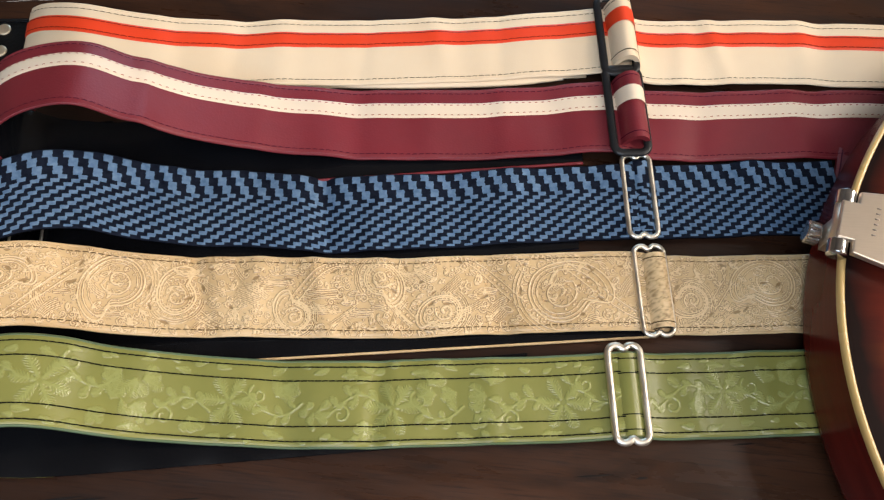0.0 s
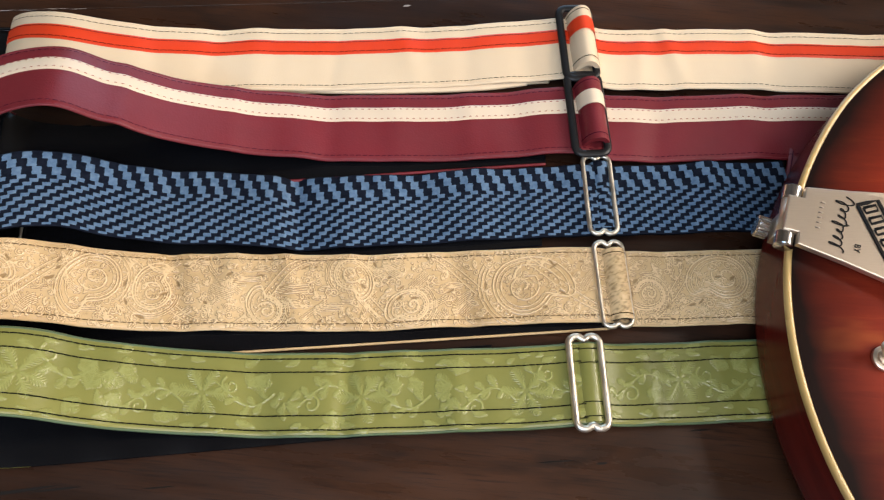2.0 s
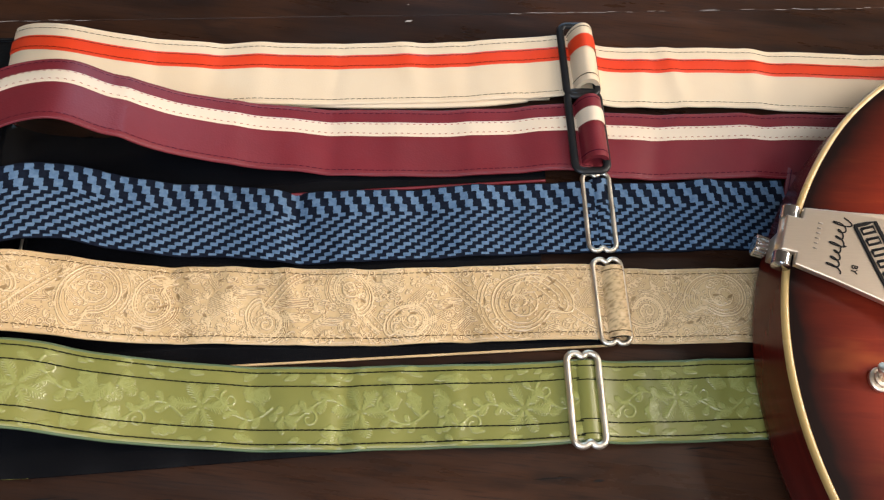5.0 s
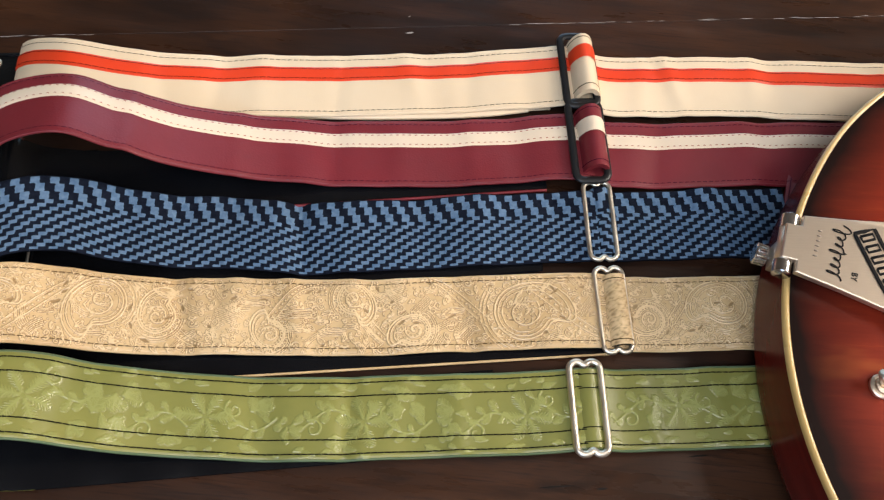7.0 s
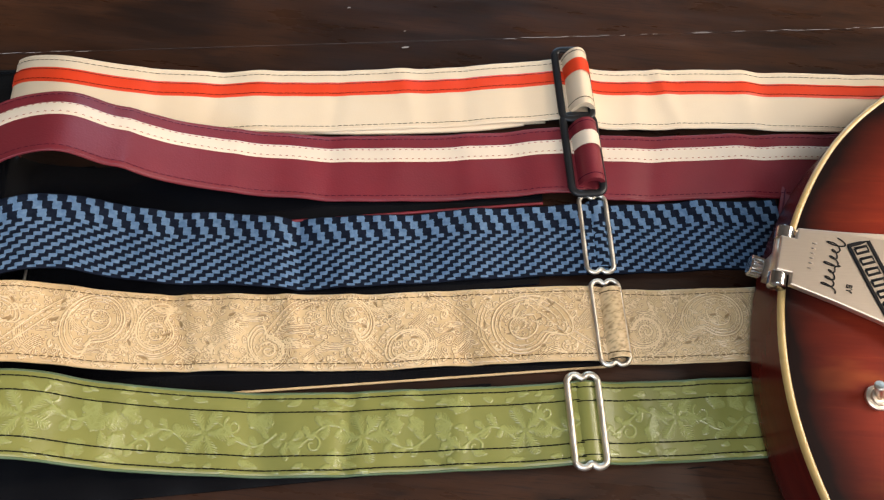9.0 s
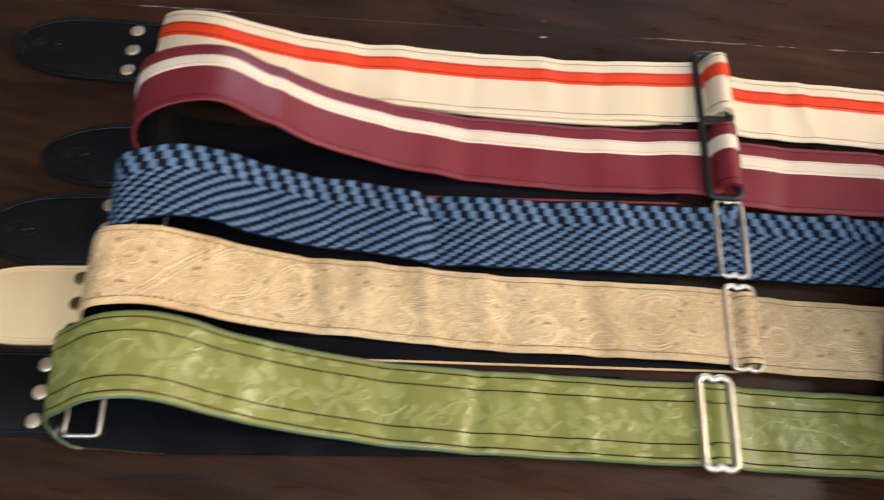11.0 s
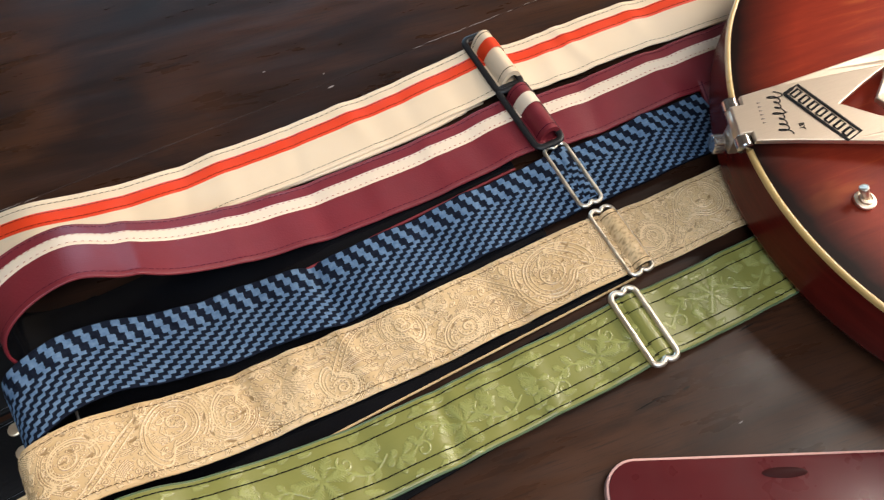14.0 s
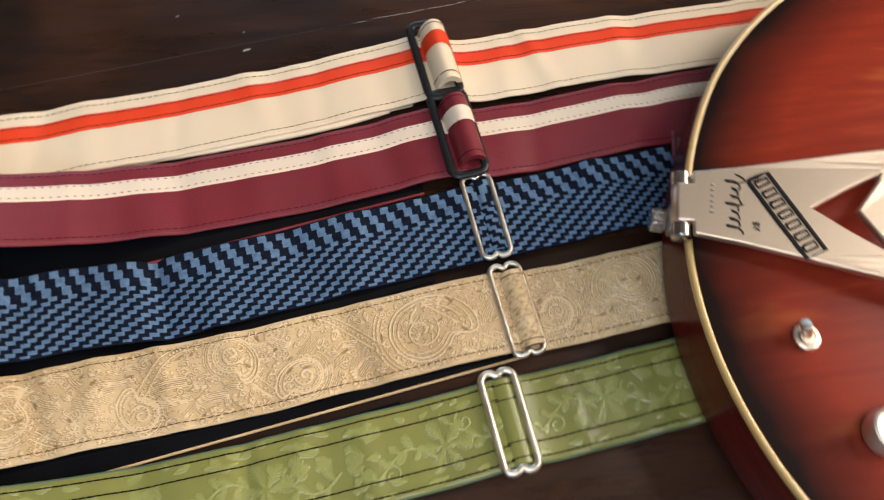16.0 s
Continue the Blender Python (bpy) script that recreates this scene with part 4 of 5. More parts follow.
# ---- leather tails with rivets ----
def tail(strap, tip, end, width, mat, rivets, rivet_mat, label, rivet_at, edge_mat=None):
    """A tongue of leather from its round tip to the strap, with a keyhole, a sewn border and rivets."""
    ob = straps[strap]
    a, b = Vector((*tip, 0)), Vector((*end, 0))
    u = (b - a).normalized()
    n = Vector((-u.y, u.x, 0))
    ln = (b - a).length
    z0, z1 = 0.0004, 0.0034

    def half(t):
        d = min(1.0, t / 0.052)
        return width / 2 * (1 - (1 - d) ** 2.3) ** 0.5

    hole = 0.0165
    ts = [0.0, 0.00012, 0.0004, 0.001, 0.002, 0.0045, 0.008, 0.012, 0.017, 0.023, 0.03, 0.038, 0.046, 0.054, ln * 0.8, ln]
    ring = [(t, half(t)) for t in ts] + [(t, -half(t)) for t in ts[:0:-1]]
    outline = [(a + u * t + n * w).to_2d()[:] for t, w in ring]
    bm = bmesh.new()
    slab(bm, outline, z0, z1, 0.0009)
    t = part("tail", bm, mat, ob, label)
    # sewn border
    inner = [(tt, half(tt) - 0.0028) for tt in np.linspace(0.0045, ln - 0.002, 40)]
    pts = [a + u * tt + n * w + Vector((0, 0, z1 + 0.0001)) for tt, w in inner[::-1]] + [a + u * tt - n * w + Vector((0, 0, z1 + 0.0001)) for tt, w in inner]
    vv, ff = tube(pts, 0.0005, 6)
    mesh_part("border_groove", vv, ff, edge_mat or mat, t)
    hem = [a + u * tt + n * (half(tt) - 0.0007) for tt in np.r_[ln - 0.01, np.linspace(0.075, 0.012, 24), np.linspace(0.01, 0.0003, 14)]]
    hem += [a + u * tt - n * (half(tt) - 0.0007) for tt in np.r_[np.linspace(0.0003, 0.01, 14), np.linspace(0.012, 0.075, 24), ln - 0.01]]
    rng = random.Random(int(width * 1e5) + int(abs(tip[1]) * 1e4))
    hem = [q + Vector((0, 0, z1 - 0.0006 + rng.uniform(-0.0002, 0.0002))) for q in hem]
    vv, ff = tube(hem, 0.0010, 6)
    mesh_part("hem", vv, ff, mat, t)
    # keyhole: a dark ring and slit, with a raised oval pressed round it
    bm = bmesh.new()
    c = a + u * hole
    lathe(bm, [(0.0001, z1 - 0.001), (0.0022, z1 - 0.001), (0.0022, z1 + 0.00025), (0.0001, z1 + 0.00025)], Matrix.Translation(c), 18)
    part("keyhole", bm, M_INK, t, "dark punched button hole")
    vv, ff = tube([c + u * 0.002 + Vector((0, 0, z1)), c + u * 0.013 + Vector((0, 0, z1))], 0.0007, 8, squash=0.5)
    mesh_part("slit", vv, ff, edge_mat or mat, t)
    oval = []
    for k in range(36):
        th = 6.283 * k / 36
        oval.append(c + u * (0.005 + 0.0105 * math.cos(th)) + n * 0.0052 * math.sin(th) + Vector((0, 0, z1)))
    vv, ff = tube(oval, 0.0006, 6, True, 0.6)
    mesh_part("pressed_oval", vv, ff, mat, t)
    for k in range(rivets):
        q = a + u * rivet_at + n * width * (0.5 - (k + 0.5) / rivets) * 0.98
        bm = bmesh.new()
        lathe(bm, [(0.0044, z1 - 0.0002), (0.0044, z1 + 0.0004), (0.0041, z1 + 0.0008), (0.0034, z1 + 0.0010), (0.0015, z1 + 0.0011), (0.0002, z1 + 0.0011)], Matrix.Translation(q), 20)
        part("rivet", bm, rivet_mat, t, "domed metal rivet")
    return t


tail("cream", (-0.319, 0.3800), (-0.17, 0.4015), 0.052, M_TAIL, 3, M_RIVET, "black leather strap end", 0.0785, M_BACK)
tail("maroon", (-0.2675, 0.2975), (-0.15, 0.326), 0.0475, M_TAIL, 3, M_RIVET, "black leather strap end", 0.0735, M_BACK)
tail("blue", (-0.281, 0.240), (-0.15, 0.270), 0.050, M_TAIL, 3, M_RIVET, "black leather strap end", 0.074, M_BACK)
tail("tan", (-0.2805, 0.190), (-0.14, 0.220), 0.0495, M_TAILTAN, 3, M_ANTIQUE, "natural pale leather strap end", 0.074, M_TAILTAN)
tail("green", (-0.278, 0.139), (-0.12, 0.166), 0.0495, M_TAIL, 3, M_RIVET, "black leather strap end", 0.071, M_BACK)


# ---- slide buckles ----
def rounded_loop(c, ax, wd, ln, rad, z, dip=0.0):
    """A rectangle with round corners, long side along ax; dip: the notch of a bent-wire buckle at its short sides."""
    v = Vector((*ax, 0)).normalized()
    u = Vector((v.y, -v.x, 0))
    out = []
    for cx, cy, a0 in ((1, 1, 0), (-1, 1, 90), (-1, -1, 180), (1, -1, 270)):
        for k in range(7):
            th = radians(a0 + 15 * k)
            p = (cx * (wd / 2 - rad) + rad * math.cos(th), cy * (ln / 2 - rad) + rad * math.sin(th))
            out.append(p)
    res = []
    for i, p in enumerate(out):
        res.append(p)
        q = out[(i + 1) % len(out)]
        m = 10
        if math.hypot(q[0] - p[0], q[1] - p[1]) > rad:
            for k in range(1, m):
                f = k / m
                x, y = p[0] + (q[0] - p[0]) * f, p[1] + (q[1] - p[1]) * f
                if dip and abs(q[1] - p[1]) < 1e-6:
                    y -= math.copysign(dip * math.exp(-((f - 0.5) / 0.22) ** 2), y)
                res.append((x, y))
    return [Vector((c[0], c[1], z)) + u * x + v * y for x, y in res]


def wire_buckle(c, ax, wd, ln, mat, label, rod=0.0016, z=0.0112, dip=0.0022):
    ob = thing("slide_buckle", (c[0], c[1], z - 0.004), label, "buckle", "slide buckles on the straps")
    vv, ff = tube(rounded_loop(c, ax, wd, ln, 0.0048 if dip else 0.0022, z, dip), rod, 10, True)
    mesh_part("wire_loop", vv, ff, mat, ob)
    return ob


def flat_buckle(c, ax, wd, ln, z, label):
    ob = thing("slide_buckle", (c[0], c[1], z - 0.006), label, "buckle", "slide buckles on the straps")
    vv, ff = tube(rounded_loop(c, ax, wd, ln, 0.0055, z), 0.0027, 12, True, 0.62)
    mesh_part("frame", vv, ff, M_RUBBER, ob)
    return ob


def buckle_loop(strap, c, ax, wd, mat, z, bands=(), relief=None, seam=None):
    """The turn of strap that shows inside a buckle: a rounded roll with its bands and seams."""
    ob = straps[strap]
    h = WIDTH[strap] / 2 * 0.97
    v = Vector((*ax, 0)).normalized()
    u = Vector((v.y, -v.x, 0))
    n = 22

    def shell(name, v0, v1, lift, material, label="", field=None):
        nv = 60 if field else 8
        P, R, UV = [], [], []
        for i in range(n):
            th = math.pi * (-0.12 + 1.24 * i / (n - 1))
            for j in range(nv):
                w = v0 + (v1 - v0) * j / (nv - 1)
                rr = wd / 2 + lift
                q = Vector((c[0], c[1], 0.0055)) + u * rr * -math.cos(th) + v * w + Vector((0, 0, (z - 0.0055) * math.sin(th) * rr / (wd / 2)))
                P.append(q[:])
                UV.append((i * 0.0012, w))
        S, V = np.array(UV).T
        attrs = {"relief": field(S, V)} if field else None
        return mesh_part(name, P, grid_faces(n, nv), material, ob, label, attrs=attrs, uv=UV)

    roll = shell("buckle_loop", -h, h, 0.0, mat, field=relief)
    # the sheet's cut edge at both ends of the roll, curling inwards once
    for w in (-h, h):
        P = []
        for i in range(34):
            th = math.pi * (-0.12 + 1.24 * i / 21)
            for k in (0.0, 0.0024):
                rr = max(0.0008, wd / 2 - k - 0.0032 * max(0.0, i - 15) / 18)
                q = Vector((c[0], c[1], 0.0055)) + u * rr * -math.cos(th) + v * w + Vector((0, 0, (z - 0.0055) * math.sin(th) * rr / (wd / 2)))
                P.append((q.x, q.y, max(q.z, 0.006)))
        mesh_part("roll_end", P, grid_faces(34, 2), mat if not relief else M_BACK, ob, "cut edge of the rolled strap")
    for b0, b1, bm_ in bands:
        shell("loop_stripe", h - b1 * 2 * h, h - b0 * 2 * h, 0.0005, bm_)
    for f, tm in seam or ():
        shell("loop_seam", h - f * 2 * h - 0.0003, h - f * 2 * h + 0.0003, 0.0003, tm)
    return roll


flat_buckle((0.1597, 0.4460), (-0.008, 0.057), 0.0208, 0.0590, 0.0150, "black plastic slide buckle on the cream strap")
flat_buckle((0.1677, 0.3895), (-0.008, 0.058), 0.0212, 0.0615, 0.0145, "black plastic slide buckle on the maroon strap")
wire_buckle((0.178, 0.3325), (-0.0065, 0.053), 0.0175, 0.0555, M_NICKEL, "pale nickel wire slide buckle on the woven strap", z=0.0098)
wire_buckle((0.1868, 0.2718), (-0.0075, 0.053), 0.0178, 0.0550, M_NICKEL, "tarnished nickel wire slide buckle on the tan strap", z=0.0105)
wire_buckle((0.173, 0.2092), (-0.007, 0.0535), 0.0185, 0.0542, M_NICKEL, "shiny nickel wire slide buckle on the green strap", 0.0021, z=0.0112)
buckle_loop("cream", (0.1638, 0.4475), (-0.008, 0.053), 0.0195, M_CREAM, 0.0245, [(0.2, 0.43, M_ORANGE)], None, [(0.06, T_OLIVE), (0.25, T_RED), (0.38, T_RED), (0.9, T_OLIVE)])
buckle_loop("maroon", (0.1714, 0.390), (-0.008, 0.053), 0.0200, M_MAROON, 0.0230, [(0.22, 0.45, M_STRIPE)], None, [(0.06, T_MAROON), (0.25, T_PINK), (0.42, T_PINK), (0.92, T_MAROON)])
buckle_loop("blue", (0.1805, 0.3325), (-0.0065, 0.053), 0.0135, M_WOVEN, 0.0115, relief=herringbone(WIDTH["blue"] / 2))
buckle_loop("tan", (0.1902, 0.2715), (-0.0075, 0.053), 0.0162, M_TOOLED, 0.0150, relief=lambda S, V: 0.66 + 0.26 * np.sin(S * 1900 + 5 * np.sin(V * 500)) * np.sin(V * 900 + 3 * np.sin(S * 700)), seam=[(0.07, T_BROWN), (0.93, T_BROWN)])
buckle_loop("green", (0.1745, 0.2090), (-0.007, 0.0535), 0.0158, M_GREEN, 0.0125, relief=lambda S, V: S * 0 + 0.15, seam=[(0.07, T_BLACK), (0.25, T_BLACK), (0.75, T_BLACK), (0.93, T_BLACK)])
wire_buckle((-0.181, 0.160), (-0.01, 0.053), 0.0185, 0.0580, M_NICKEL, "nickel wire buckle lying inside the green strap's fold", 0.0011, z=0.0085, dip=0.0)
wire_buckle((-0.183, 0.262), (-0.008, 0.053), 0.0185, 0.050, M_NICKEL, "nickel wire buckle lying inside the woven strap's fold", 0.0009, z=0.0085, dip=0.0)


# ---- the electric guitar ----
GA = math.atan2(-0.227, 0.974)
GU, GN = Vector((math.cos(GA), math.sin(GA), 0)), Vector((-math.sin(GA), math.cos(GA), 0))
G0 = Vector((0.2715, 0.3007, 0.0))


def gp(a, b, z):
    """A place on the guitar: a along its axis from the tail end, b to its far side."""
    return G0 + GU * a + GN * b + Vector((0, 0, z))


guitar = thing("electric_guitar", gp(0.2, 0, 0.0), "red sunburst hollow-body electric guitar with a metal vibrato tailpiece", "electric guitar")
TOPZ, BOTZ = 0.0595, 0.0085


def half_width(a):
    if a < 0.23:
        return math.sqrt(max(0.0, 0.225**2 - (0.225 - a) ** 2))
    rows = ((0.23, 0.2249), (0.27, 0.212), (0.31, 0.176), (0.345, 0.138), (0.38, 0.141), (0.42, 0.147), (0.455, 0.135), (0.48, 0.09), (0.49, 0.0))
    return float(np.interp(a, [p[0] for p in rows], [p[1] for p in rows]))


aa = np.r_[0.225 - 0.225 * np.cos(np.linspace(0, math.pi / 2 + 0.02, 60)), np.linspace(0.235, 0.49, 24)]
aa = np.unique(aa)


def ease(a, a0, a1):
    t = min(1.0, max(0.0, (a - a0) / (a1 - a0)))
    return t * t * (3 - 2 * t)


OUT = [(a, half_width(a) * (1 + 0.04 * ease(a, 0.03, 0.16)) + 0.004 * ease(a, 0.0, 0.02)) for a in aa] + [(a, -half_width(a) * (1 - 0.07 * ease(a, 0.05, 0.20))) for a in aa[-2:0:-1]]
NO = len(OUT)


def body_ring(inset, z):
    ring = []
    for a, b in OUT:
        d = Vector((a - 0.22, b))
        q = d * max(0.0, 1 - inset / d.length)
        ring.append(gp(0.2247 + q.x, q.y, z)[:])
    return ring


# side, back and the arched top
vs = []
for inset, z in ((0.2, BOTZ), (0.012, BOTZ), (0.004, BOTZ + 0.002), (0.0012, BOTZ + 0.005), (0.0, BOTZ + 0.01), (0.0, TOPZ - 0.0030)):
    vs += body_ring(inset, z)
mesh_part("side", vs, grid_faces(6, NO) + [[i * NO + NO - 1, i * NO, (i + 1) * NO, (i + 1) * NO + NO - 1] for i in range(5)], M_SIDE, guitar, "dark red lacquered side")
insets = np.r_[np.linspace(0.003, 0.05, 26), np.linspace(0.06, 0.22, 14)]
vs, ed = [], []
for inset in insets:
    z = TOPZ - 0.0004 + 0.008 * (1 - (1 - min(1, inset / 0.12)) ** 2)
    vs += body_ring(inset, z)
    ed += [inset] * NO
nr = len(insets)
ff = grid_faces(nr, NO) + [[i * NO + NO - 1, i * NO, (i + 1) * NO, (i + 1) * NO + NO - 1] for i in range(nr - 1)]
mesh_part("top", vs, ff, M_BURST, guitar, "red sunburst top, dark towards its rim", attrs={"edge": ed})
vs = []
for inset, z in ((-0.0003, TOPZ - 0.0034), (-0.0006, TOPZ - 0.0008), (0.0002, TOPZ + 0.0003), (0.0019, TOPZ + 0.0005), (0.0031, TOPZ - 0.0006)):
    vs += body_ring(inset, z)
mesh_part("binding", vs, grid_faces(5, NO) + [[i * NO + NO - 1, i * NO, (i + 1) * NO, (i + 1) * NO + NO - 1] for i in range(4)], M_BINDING, guitar, "aged cream binding round the top")


def plate_z(a):
    return TOPZ + 0.0085 + 0.13 * min(a, 0.1) + 0.02 * max(0, a - 0.1)


def flat_shape(name, loops, depth, bevel, mat, parent, label=""):
    """A flat cast shape with holes, from plan outlines (a, b) on the tailpiece's slope."""
    cu = bpy.data.curves.new(name, "CURVE")
    cu.dimensions, cu.fill_mode, cu.extrude, cu.bevel_depth, cu.bevel_resolution = "2D", "BOTH", depth / 2 - bevel, bevel, 1
    for loop in loops:
        sp = cu.splines.new("POLY")
        sp.points.add(len(loop) - 1)
        for pt, (a, b) in zip(sp.points, loop):
            pt.co = (a, b, 0, 1)
        sp.use_cyclic_u = True
    tmp = bpy.data.objects.new(name, cu)
    scene.collection.objects.link(tmp)
    dg = bpy.context.evaluated_depsgraph_get()
    me = tmp.evaluated_get(dg).to_mesh()
    verts = [gp(v.co.x, v.co.y, plate_z(v.co.x) + v.co.z)[:] for v in me.vertices]
    faces = [list(p.vertices) for p in me.polygons]
    tmp.evaluated_get(dg).to_mesh_clear()
    bpy.data.objects.remove(tmp)
    ob = mesh_part(name, verts, faces, mat, parent, label, smooth=False)
    return ob


def smooth_loop(pts, n=6):
    out, k = [], len(pts)
    for i in range(k):
        p0, p1, p2, p3 = (Vector(pts[(i + d) % k]) for d in (-1, 0, 1, 2))
        for j in range(n):
            t = j / n
            out.append(tuple(0.5 * ((2 * p1) + (p2 - p0) * t + (2 * p0 - 5 * p1 + 4 * p2 - p3) * t * t + (3 * p1 - p0 - 3 * p2 + p3) * t**3)))
    return out


half = [(-0.0015, 0.0105), (0.0065, 0.0105), (0.0068, 0.0178), (0.03, 0.0218), (0.06, 0.0282)]
half += [(a, b) for a, b, z in spline([(0.072, 0.0308, 0), (0.085, 0.0336, 0), (0.100, 0.0366, 0), (0.115, 0.0402, 0), (0.128, 0.0432, 0), (0.142, 0.0447, 0)], 0.002)[1].tolist()]
inner = [(a, b) for a, b, z in spline([(0.143, 0.0370, 0), (0.133, 0.0362, 0), (0.122, 0.0330, 0), (0.1125, 0.0275, 0), (0.1075, 0.0145, 0), (0.106, 0.0, 0)], 0.002)[1].tolist()]
outline = half + inner + [(a, -b) for a, b in inner[-2::-1]] + [(a, -b) for a, b in half[::-1]]
chev = [(0.0626, 0.0), (0.082, 0.0135), (0.1000, 0.0245), (0.1012, 0.0240), (0.0985, 0.0170), (0.0875, 0.0), (0.0985, -0.0170), (0.1012, -0.0240), (0.1000, -0.0245), (0.082, -0.0135)]
tailpiece = flat_shape("vibrato_tailpiece", [outline, chev], 0.0042, 0.0008, M_BRUSHED, guitar, "brushed aluminium tailpiece with a chevron opening")
# swelling round arms that end in thick bosses, and the roller bar between them with its string pins
for d in (1, -1):
    arm = [(0.101, 0.0335, -0.0032, 0.0024), (0.109, 0.0355, -0.0006, 0.0042), (0.118, 0.0378, 0.0020, 0.0054), (0.128, 0.0402, 0.0036, 0.0062), (0.138, 0.0410, 0.0044, 0.0066)]
    w, q = spline(arm, 0.0015)
    vv, ff = tube([gp(x, d * y, plate_z(x) + z) for x, y, z, r_ in q], q[:, 3].tolist(), 18, squash=0.72)
    mesh_part("arm", vv, ff, M_BRUSHED, tailpiece, "smooth cast arm")
    bm = bmesh.new()
    z0 = plate_z(0.1405)
    q = gp(0.1385, d * 0.0412, 0)
    lathe(bm, [(0.0080, z0 - 0.0055), (0.0098, z0 - 0.0045), (0.0102, z0 + 0.0062), (0.0098, z0 + 0.0078), (0.0086, z0 + 0.0086), (0.0002, z0 + 0.0089)], Matrix.Translation(Vector((q.x, q.y, 0))), 32)
    part("boss", bm, M_BRUSHED, tailpiece)
zr = plate_z(0.139) + 0.0035
vv, ff = tube([gp(0.139, -0.040, zr), gp(0.139, 0.040, zr)], 0.0062, 18)
mesh_part("roller_bar", vv, ff, M_BRUSHED, tailpiece)
for k in range(6):
    b = -0.03 + 0.012 * k
    vv, ff = tube([gp(0.1375, b, zr + 0.0050), gp(0.1366, b, zr + 0.0068)], 0.0011, 8)
    mesh_part("string_pin", vv, ff, M_INK, tailpiece)
    bm = bmesh.new()
    lathe(bm, [(0.0013, zr + 0.0048), (0.0013, zr + 0.0063), (0.0002, zr + 0.0063)], Matrix.Translation(gp(0.1400, b + 0.005, 0)), 10)
    part("pin_hole", bm, M_INK, tailpiece)
# hinge: two barrels, a saddle over the rim and a bracket on the side
for b in (0.0150, -0.0150):
    c = gp(0.001, b, TOPZ + 0.0045)
    vv, ff = tube([c - GN * 0.004, c - GN * 0.0038, c + GN * 0.0038, c + GN * 0.004], 0.0053, 18)
    mesh_part("hinge_barrel", vv, ff, M_CHROME, tailpiece)
vv, ff = tube([gp(0.001, -0.0115, TOPZ + 0.0045), gp(0.001, 0.0115, TOPZ + 0.0045)], 0.0049, 18)
mesh_part("hinge_pin", vv, ff, M_BRUSHED, tailpiece)
bm = bmesh.new()
for b0, b1, a0, a1, z0, z1 in ((-0.0080, 0.0065, -0.0012, 0.0052, 0.044, TOPZ + 0.001),):
    vsl = [bm.verts.new(gp(a, b, z)) for z in (z0, z1) for a, b in ((a0, b0), (a1, b0), (a1, b1), (a0, b1))]
    for f in ((0, 1, 5, 4), (1, 2, 6, 5), (2, 3, 7, 6), (3, 0, 4, 7), (3, 2, 1, 0), (4, 5, 6, 7)):
        bm.faces.new([vsl[i] for i in f])
part("hinge_bracket", bm, M_BRUSHED, tailpiece, smooth=False)
# strap button: knurled head on a short stem
mb = Matrix.Translation(gp(0.0010, 0.0010, 0.0440)) @ Vector((0, 0, 1)).rotation_difference(-GU).to_matrix().to_4x4()
bm = bmesh.new()
lathe(bm, [(0.0058, 0), (0.0055, 0.001), (0.003, 0.0015), (0.003, 0.0025), (0.0046, 0.0032)], mb, 20)
part("strap_button_stem", bm, M_CHROME, guitar)
bm = bmesh.new()
prof = [(0.0046, 0.0028), (0.0061, 0.0036), (0.0062, 0.0100), (0.0054, 0.0108), (0.001, 0.011)]
rings = []
for r_, h_ in prof:
    rings.append([bm.verts.new(mb @ Vector((r_ * (1 + (0.05 if k % 2 and 0.003 < h_ < 0.0105 else 0)) * math.cos(6.28319 * k / 44), r_ * (1 + (0.05 if k % 2 and 0.003 < h_ < 0.0105 else 0)) * math.sin(6.28319 * k / 44), h_))) for k in range(44)])
for a, b in zip(rings, rings[1:]):
    for k in range(44):
        bm.faces.new([a[k], a[(k + 1) % 44], b[(k + 1) % 44], b[k]])
bm.faces.new(rings[-1])
bm.faces.new(rings[0][::-1])
part("strap_button", bm, M_CHROME, guitar, "knurled chrome strap button", smooth=False)


# marks on the tailpiece: a framed badge of plain blocks, a script line, small letters
def mark(name, pts, wd, mat, label=""):
    v = [gp(a, b, plate_z(a) + 0.0023) for a, b in pts]
    vv, ff = tube(v, wd, 6, squash=0.25)
    return mesh_part(name, vv, ff, mat, tailpiece, label)


def badge(a0, b0, a1, b1, wd):
    """Frame from the end (a0, b0) to (a1, b1), with seven plain upright blocks."""
    u = Vector((a1 - a0, b1 - b0))
    ln = u.length
    u.normalize()
    n = Vector((-u.y, u.x))
    P = lambda s, t: (a0 + u.x * s + n.x * t, b0 + u.y * s + n.y * t)
    mark("badge_frame", [P(0.001, -wd / 2), P(ln * 0.5, -wd / 2), P(ln, -wd / 2 + 0.0005), P(ln, wd / 2), P(ln * 0.5, wd / 2), P(0, wd / 2), P(0, 0), P(0, -wd / 2), P(0.001, -wd / 2)], 0.0012, M_INK, "black badge frame")
    for k in range(7):
        s = ln * (k + 0.62) / 7.3
        g = [P(s - 0.0018, -wd * 0.3), P(s - 0.0018, wd * 0.3), P(s + 0.0016, wd * 0.3), P(s + 0.0016, -wd * 0.3), P(s - 0.0018, -wd * 0.3)]
        mark("badge_block", g, 0.00085, M_INK)


def loc(x, y):
    d = Vector((x, y, 0)) - G0
    return d.dot(GU), d.dot(GN)


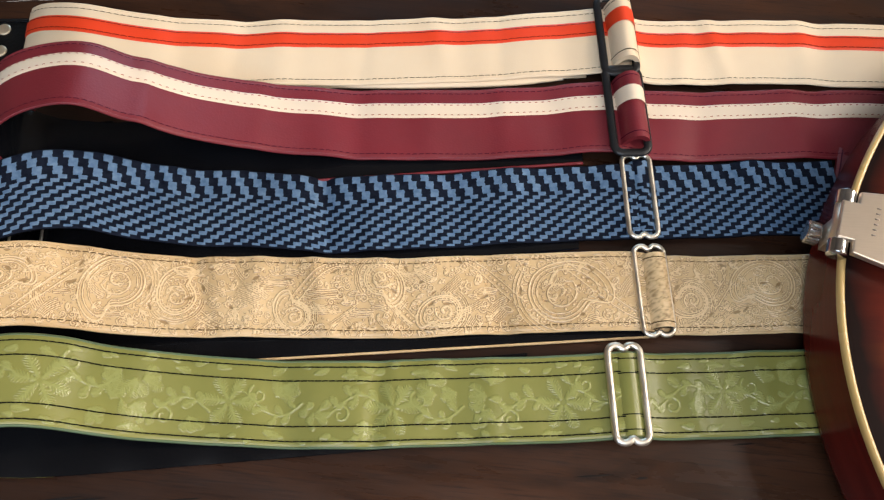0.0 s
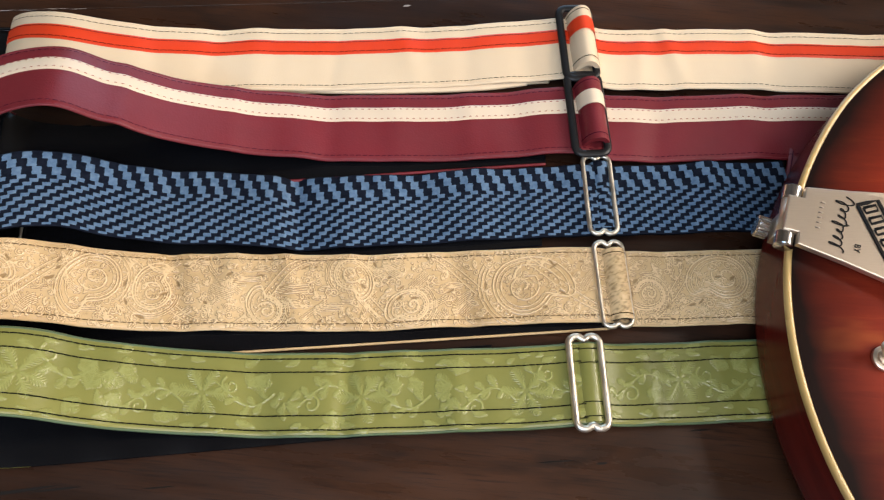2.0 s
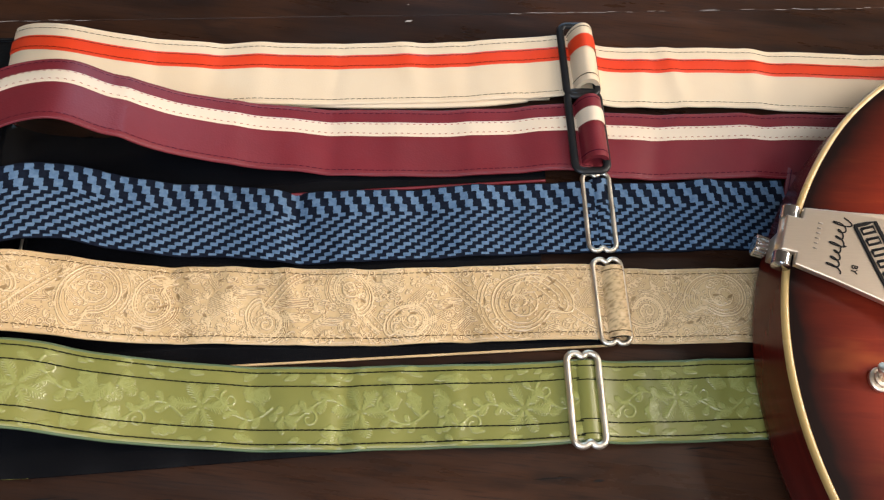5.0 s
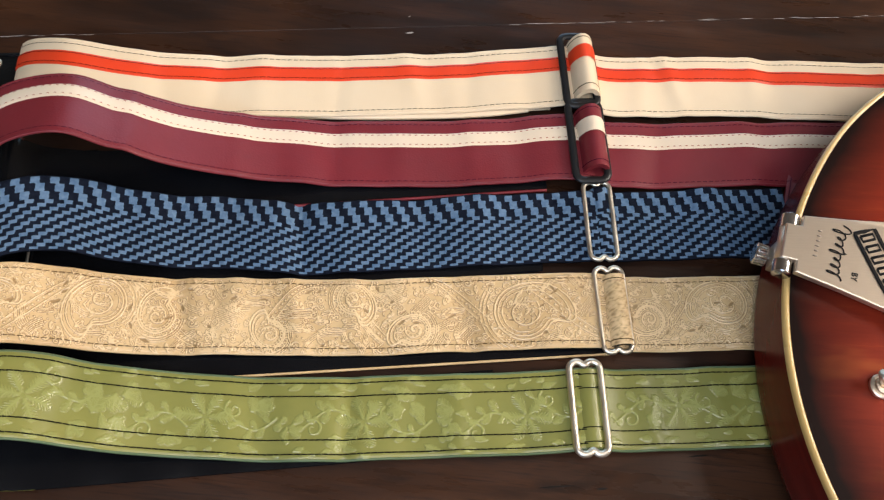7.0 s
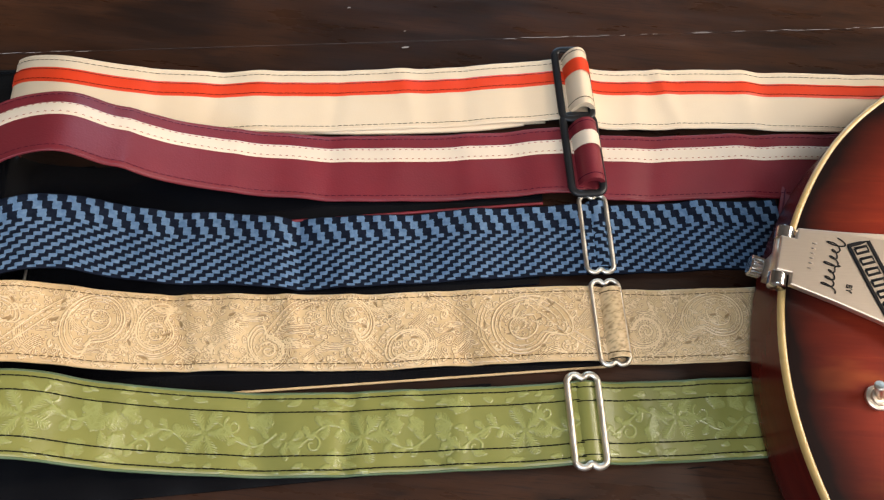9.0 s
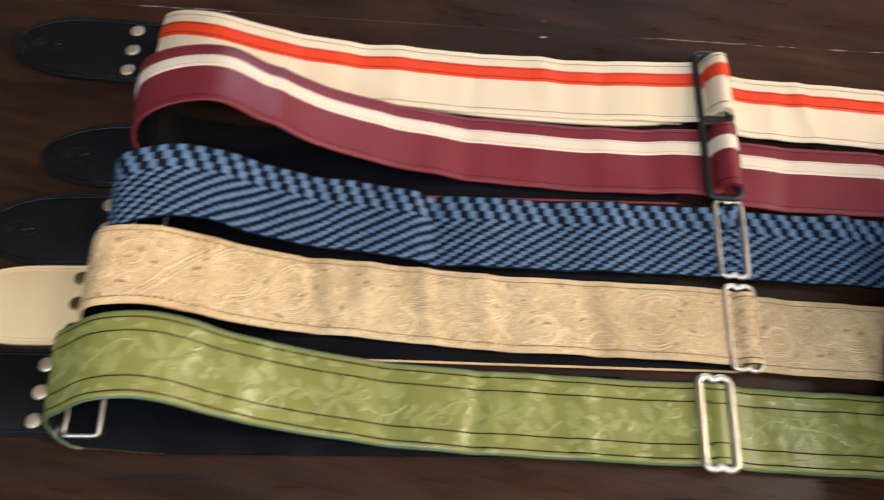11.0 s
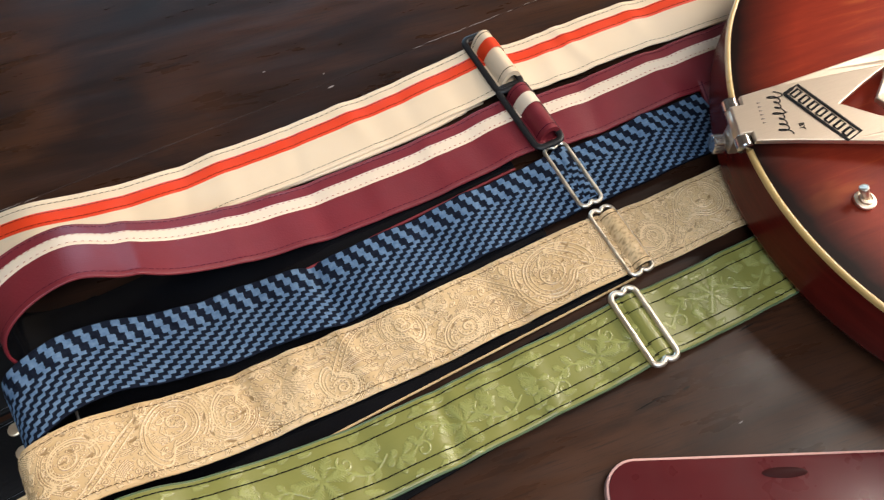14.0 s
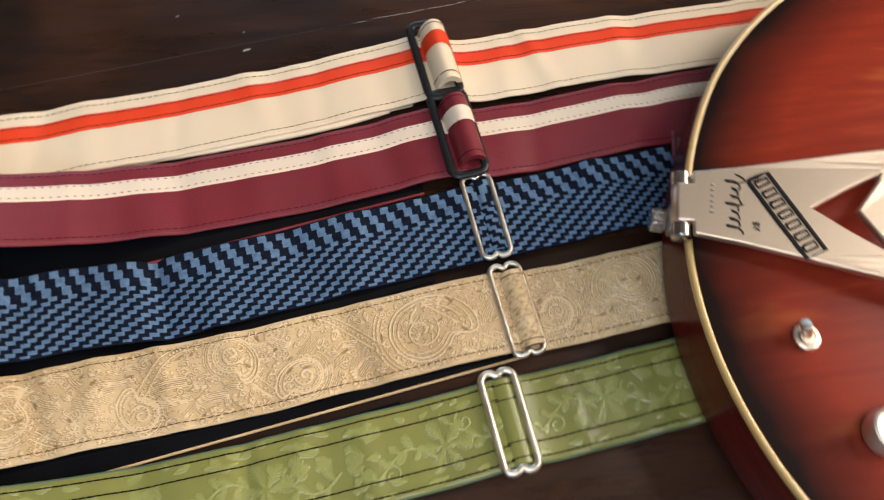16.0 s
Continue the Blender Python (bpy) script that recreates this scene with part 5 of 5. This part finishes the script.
badge(*loc(0.3125, 0.3085), *loc(0.3275, 0.2605), 0.0115)
a0, b0 = 0.0270, 0.0160
a1, b1 = 0.0255, -0.0165
script = []
for i in range(141):
    t = i / 140
    tall = 0.0015 + 0.0012 * math.sin(t * 9.1 + 0.6) ** 2 + (0.0024 if t < 0.12 or 0.45 < t < 0.56 or t > 0.9 else 0)
    script.append((a0 + (a1 - a0) * t + tall * math.sin(t * 46), b0 + (b1 - b0) * t + 0.0017 * math.cos(t * 46 + 0.5)))
mark("script_line", script, 0.00042, M_INK, "black flowing script line")
for k in range(6):
    t = (k + 0.5) / 6
    p = (a0 - 0.0115 + (a1 - a0) * t * 0.6, b0 - 0.004 + (b1 - b0) * t * 0.6)
    mark("engraved_bar", [(p[0] - 0.0011, p[1]), (p[0] + 0.0011, p[1])], 0.0004, M_FAINT)


def lettering(text, size, a, b, turn, mat, parent):
    cu = bpy.data.curves.new("lettering", "FONT")
    cu.body, cu.size, cu.extrude, cu.align_x, cu.align_y = text, size, 0.0002, "CENTER", "CENTER"
    tmp = bpy.data.objects.new("lettering", cu)
    scene.collection.objects.link(tmp)
    dg = bpy.context.evaluated_depsgraph_get()
    me = tmp.evaluated_get(dg).to_mesh()
    c, s = math.cos(turn), math.sin(turn)
    verts = []
    for v in me.vertices:
        x, y = a + c * v.co.x - s * v.co.y, b + s * v.co.x + c * v.co.y
        verts.append(gp(x, y, plate_z(x) + 0.0023 + v.co.z)[:])
    faces = [list(p.vertices) for p in me.polygons]
    tmp.evaluated_get(dg).to_mesh_clear()
    bpy.data.objects.remove(tmp)
    return mesh_part("lettering", verts, faces, mat, parent, "small engraved letters", smooth=False)


lettering("BY", 0.0045, *loc(0.3035, 0.2800), radians(-90), M_INK, tailpiece)

# toggle switch: washer, nut and a short bat
sw = Matrix.Translation((0.3165, 0.2225, TOPZ + 0.006))
bm = bmesh.new()
lathe(bm, [(0.0068, -0.001), (0.0068, 0.0008), (0.0062, 0.0013), (0.0048, 0.0014), (0.0046, 0.0030), (0.0034, 0.0034), (0.003, 0.0025), (0.0002, 0.0025)], sw, 24)
switch = part("toggle_switch", bm, M_BRUSHED, guitar, "nickel toggle switch with a short bat")
vv, ff = tube([sw @ Vector((0, 0, 0.002)), sw @ Vector((-0.0012, 0.0009, 0.0045)), sw @ Vector((-0.0036, 0.0027, 0.0095)), sw @ Vector((-0.0045, 0.0034, 0.0112)), sw @ Vector((-0.00455, 0.00345, 0.0114))], [0.0020, 0.0022, 0.0028, 0.0029, 0.0026], 14)
mesh_part("bat", vv, ff, M_BRUSHED, switch)
# control knob with a knurled skirt
kn = Matrix.Translation((0.3385, 0.1725, TOPZ + 0.0062))
bm = bmesh.new()
lathe(bm, [(0.0108, 0), (0.0110, 0.001), (0.0106, 0.0085), (0.0099, 0.0098), (0.0086, 0.0103), (0.0078, 0.0098), (0.0002, 0.0100)], kn, 40)
knob = part("control_knob", bm, M_KNOB, guitar, "pale metal control knob")
bm = bmesh.new()
lathe(bm, [(0.0026, 0.0097), (0.0026, 0.0106), (0.0021, 0.0108), (0.0002, 0.0107)], kn, 16)
part("grub_cap", bm, M_BRUSHED, knob)
# output jack on the side
ja, jb = 0.150, -half_width(0.150) * (1 - 0.07 * ease(0.150, 0.05, 0.20))
jd = (GU * (ja - 0.215) + GN * jb).normalized()
mj = Matrix.Translation(gp(ja + 0.0047, jb, 0.034) - jd * 0.0006) @ Vector((0, 0, 1)).rotation_difference(jd).to_matrix().to_4x4()
bm = bmesh.new()
lathe(bm, [(0.0085, 0), (0.0085, 0.0012), (0.0075, 0.0018), (0.005, 0.0018), (0.0046, 0.0038), (0.0034, 0.0038), (0.0032, 0.001), (0.0002, 0.001)], mj, 22)
part("output_jack", bm, M_BRUSHED, guitar, "metal output jack on the side")


# ---- red flat case at the table's near side ----
CA = math.atan2(-0.047, 0.155)
cu_, cn_ = Vector((math.cos(CA), math.sin(CA))), Vector((-math.sin(CA), math.cos(CA)))
corner = Vector((0.1135, 0.1405))


def case_outline(inset):
    out = []
    w_, h_, r_ = 0.245, 0.17, 0.019
    for cx, cy, a0 in ((w_ - r_, -r_, 0), (r_, -r_, 90), (r_, -h_ + r_, 180), (w_ - r_, -h_ + r_, 270)):
        for k in range(9):
            th = radians(a0 + 90 * k / 8)
            p = (cx + (r_ - inset) * math.cos(th), cy + (r_ - inset) * math.sin(th))
            out.append((corner + cu_ * p[0] + cn_ * p[1])[:])
    return out


case = thing("flat_case", (0.21, 0.04, 0), "glossy dark red flat case with a pale rim on the table", "case")
bm = bmesh.new()
slab(bm, case_outline(0.0), 0.0004, 0.0072, 0.001)
part("rim", bm, M_CASE_RIM, case, "pale pinkish rim")
bm = bmesh.new()
slab(bm, case_outline(0.0016), 0.002, 0.0078, 0.0005)
lid = part("lid", bm, M_CASE, case)
# a dark reflection in the glossy lid, modelled as a flat coloured oval
bm = bmesh.new()
p = corner + cu_ * 0.105 + cn_ * -0.0115
ol = [(p + cu_ * 0.0135 * math.cos(6.283 * k / 20) + cn_ * 0.0032 * math.sin(6.283 * k / 20))[:] for k in range(20)]
slab(bm, ol, 0.0074, 0.0081, 0.0002)
part("oval_reflection", bm, M_OVAL, lid, "dark reflection on the lid, put in as a small dark red oval")
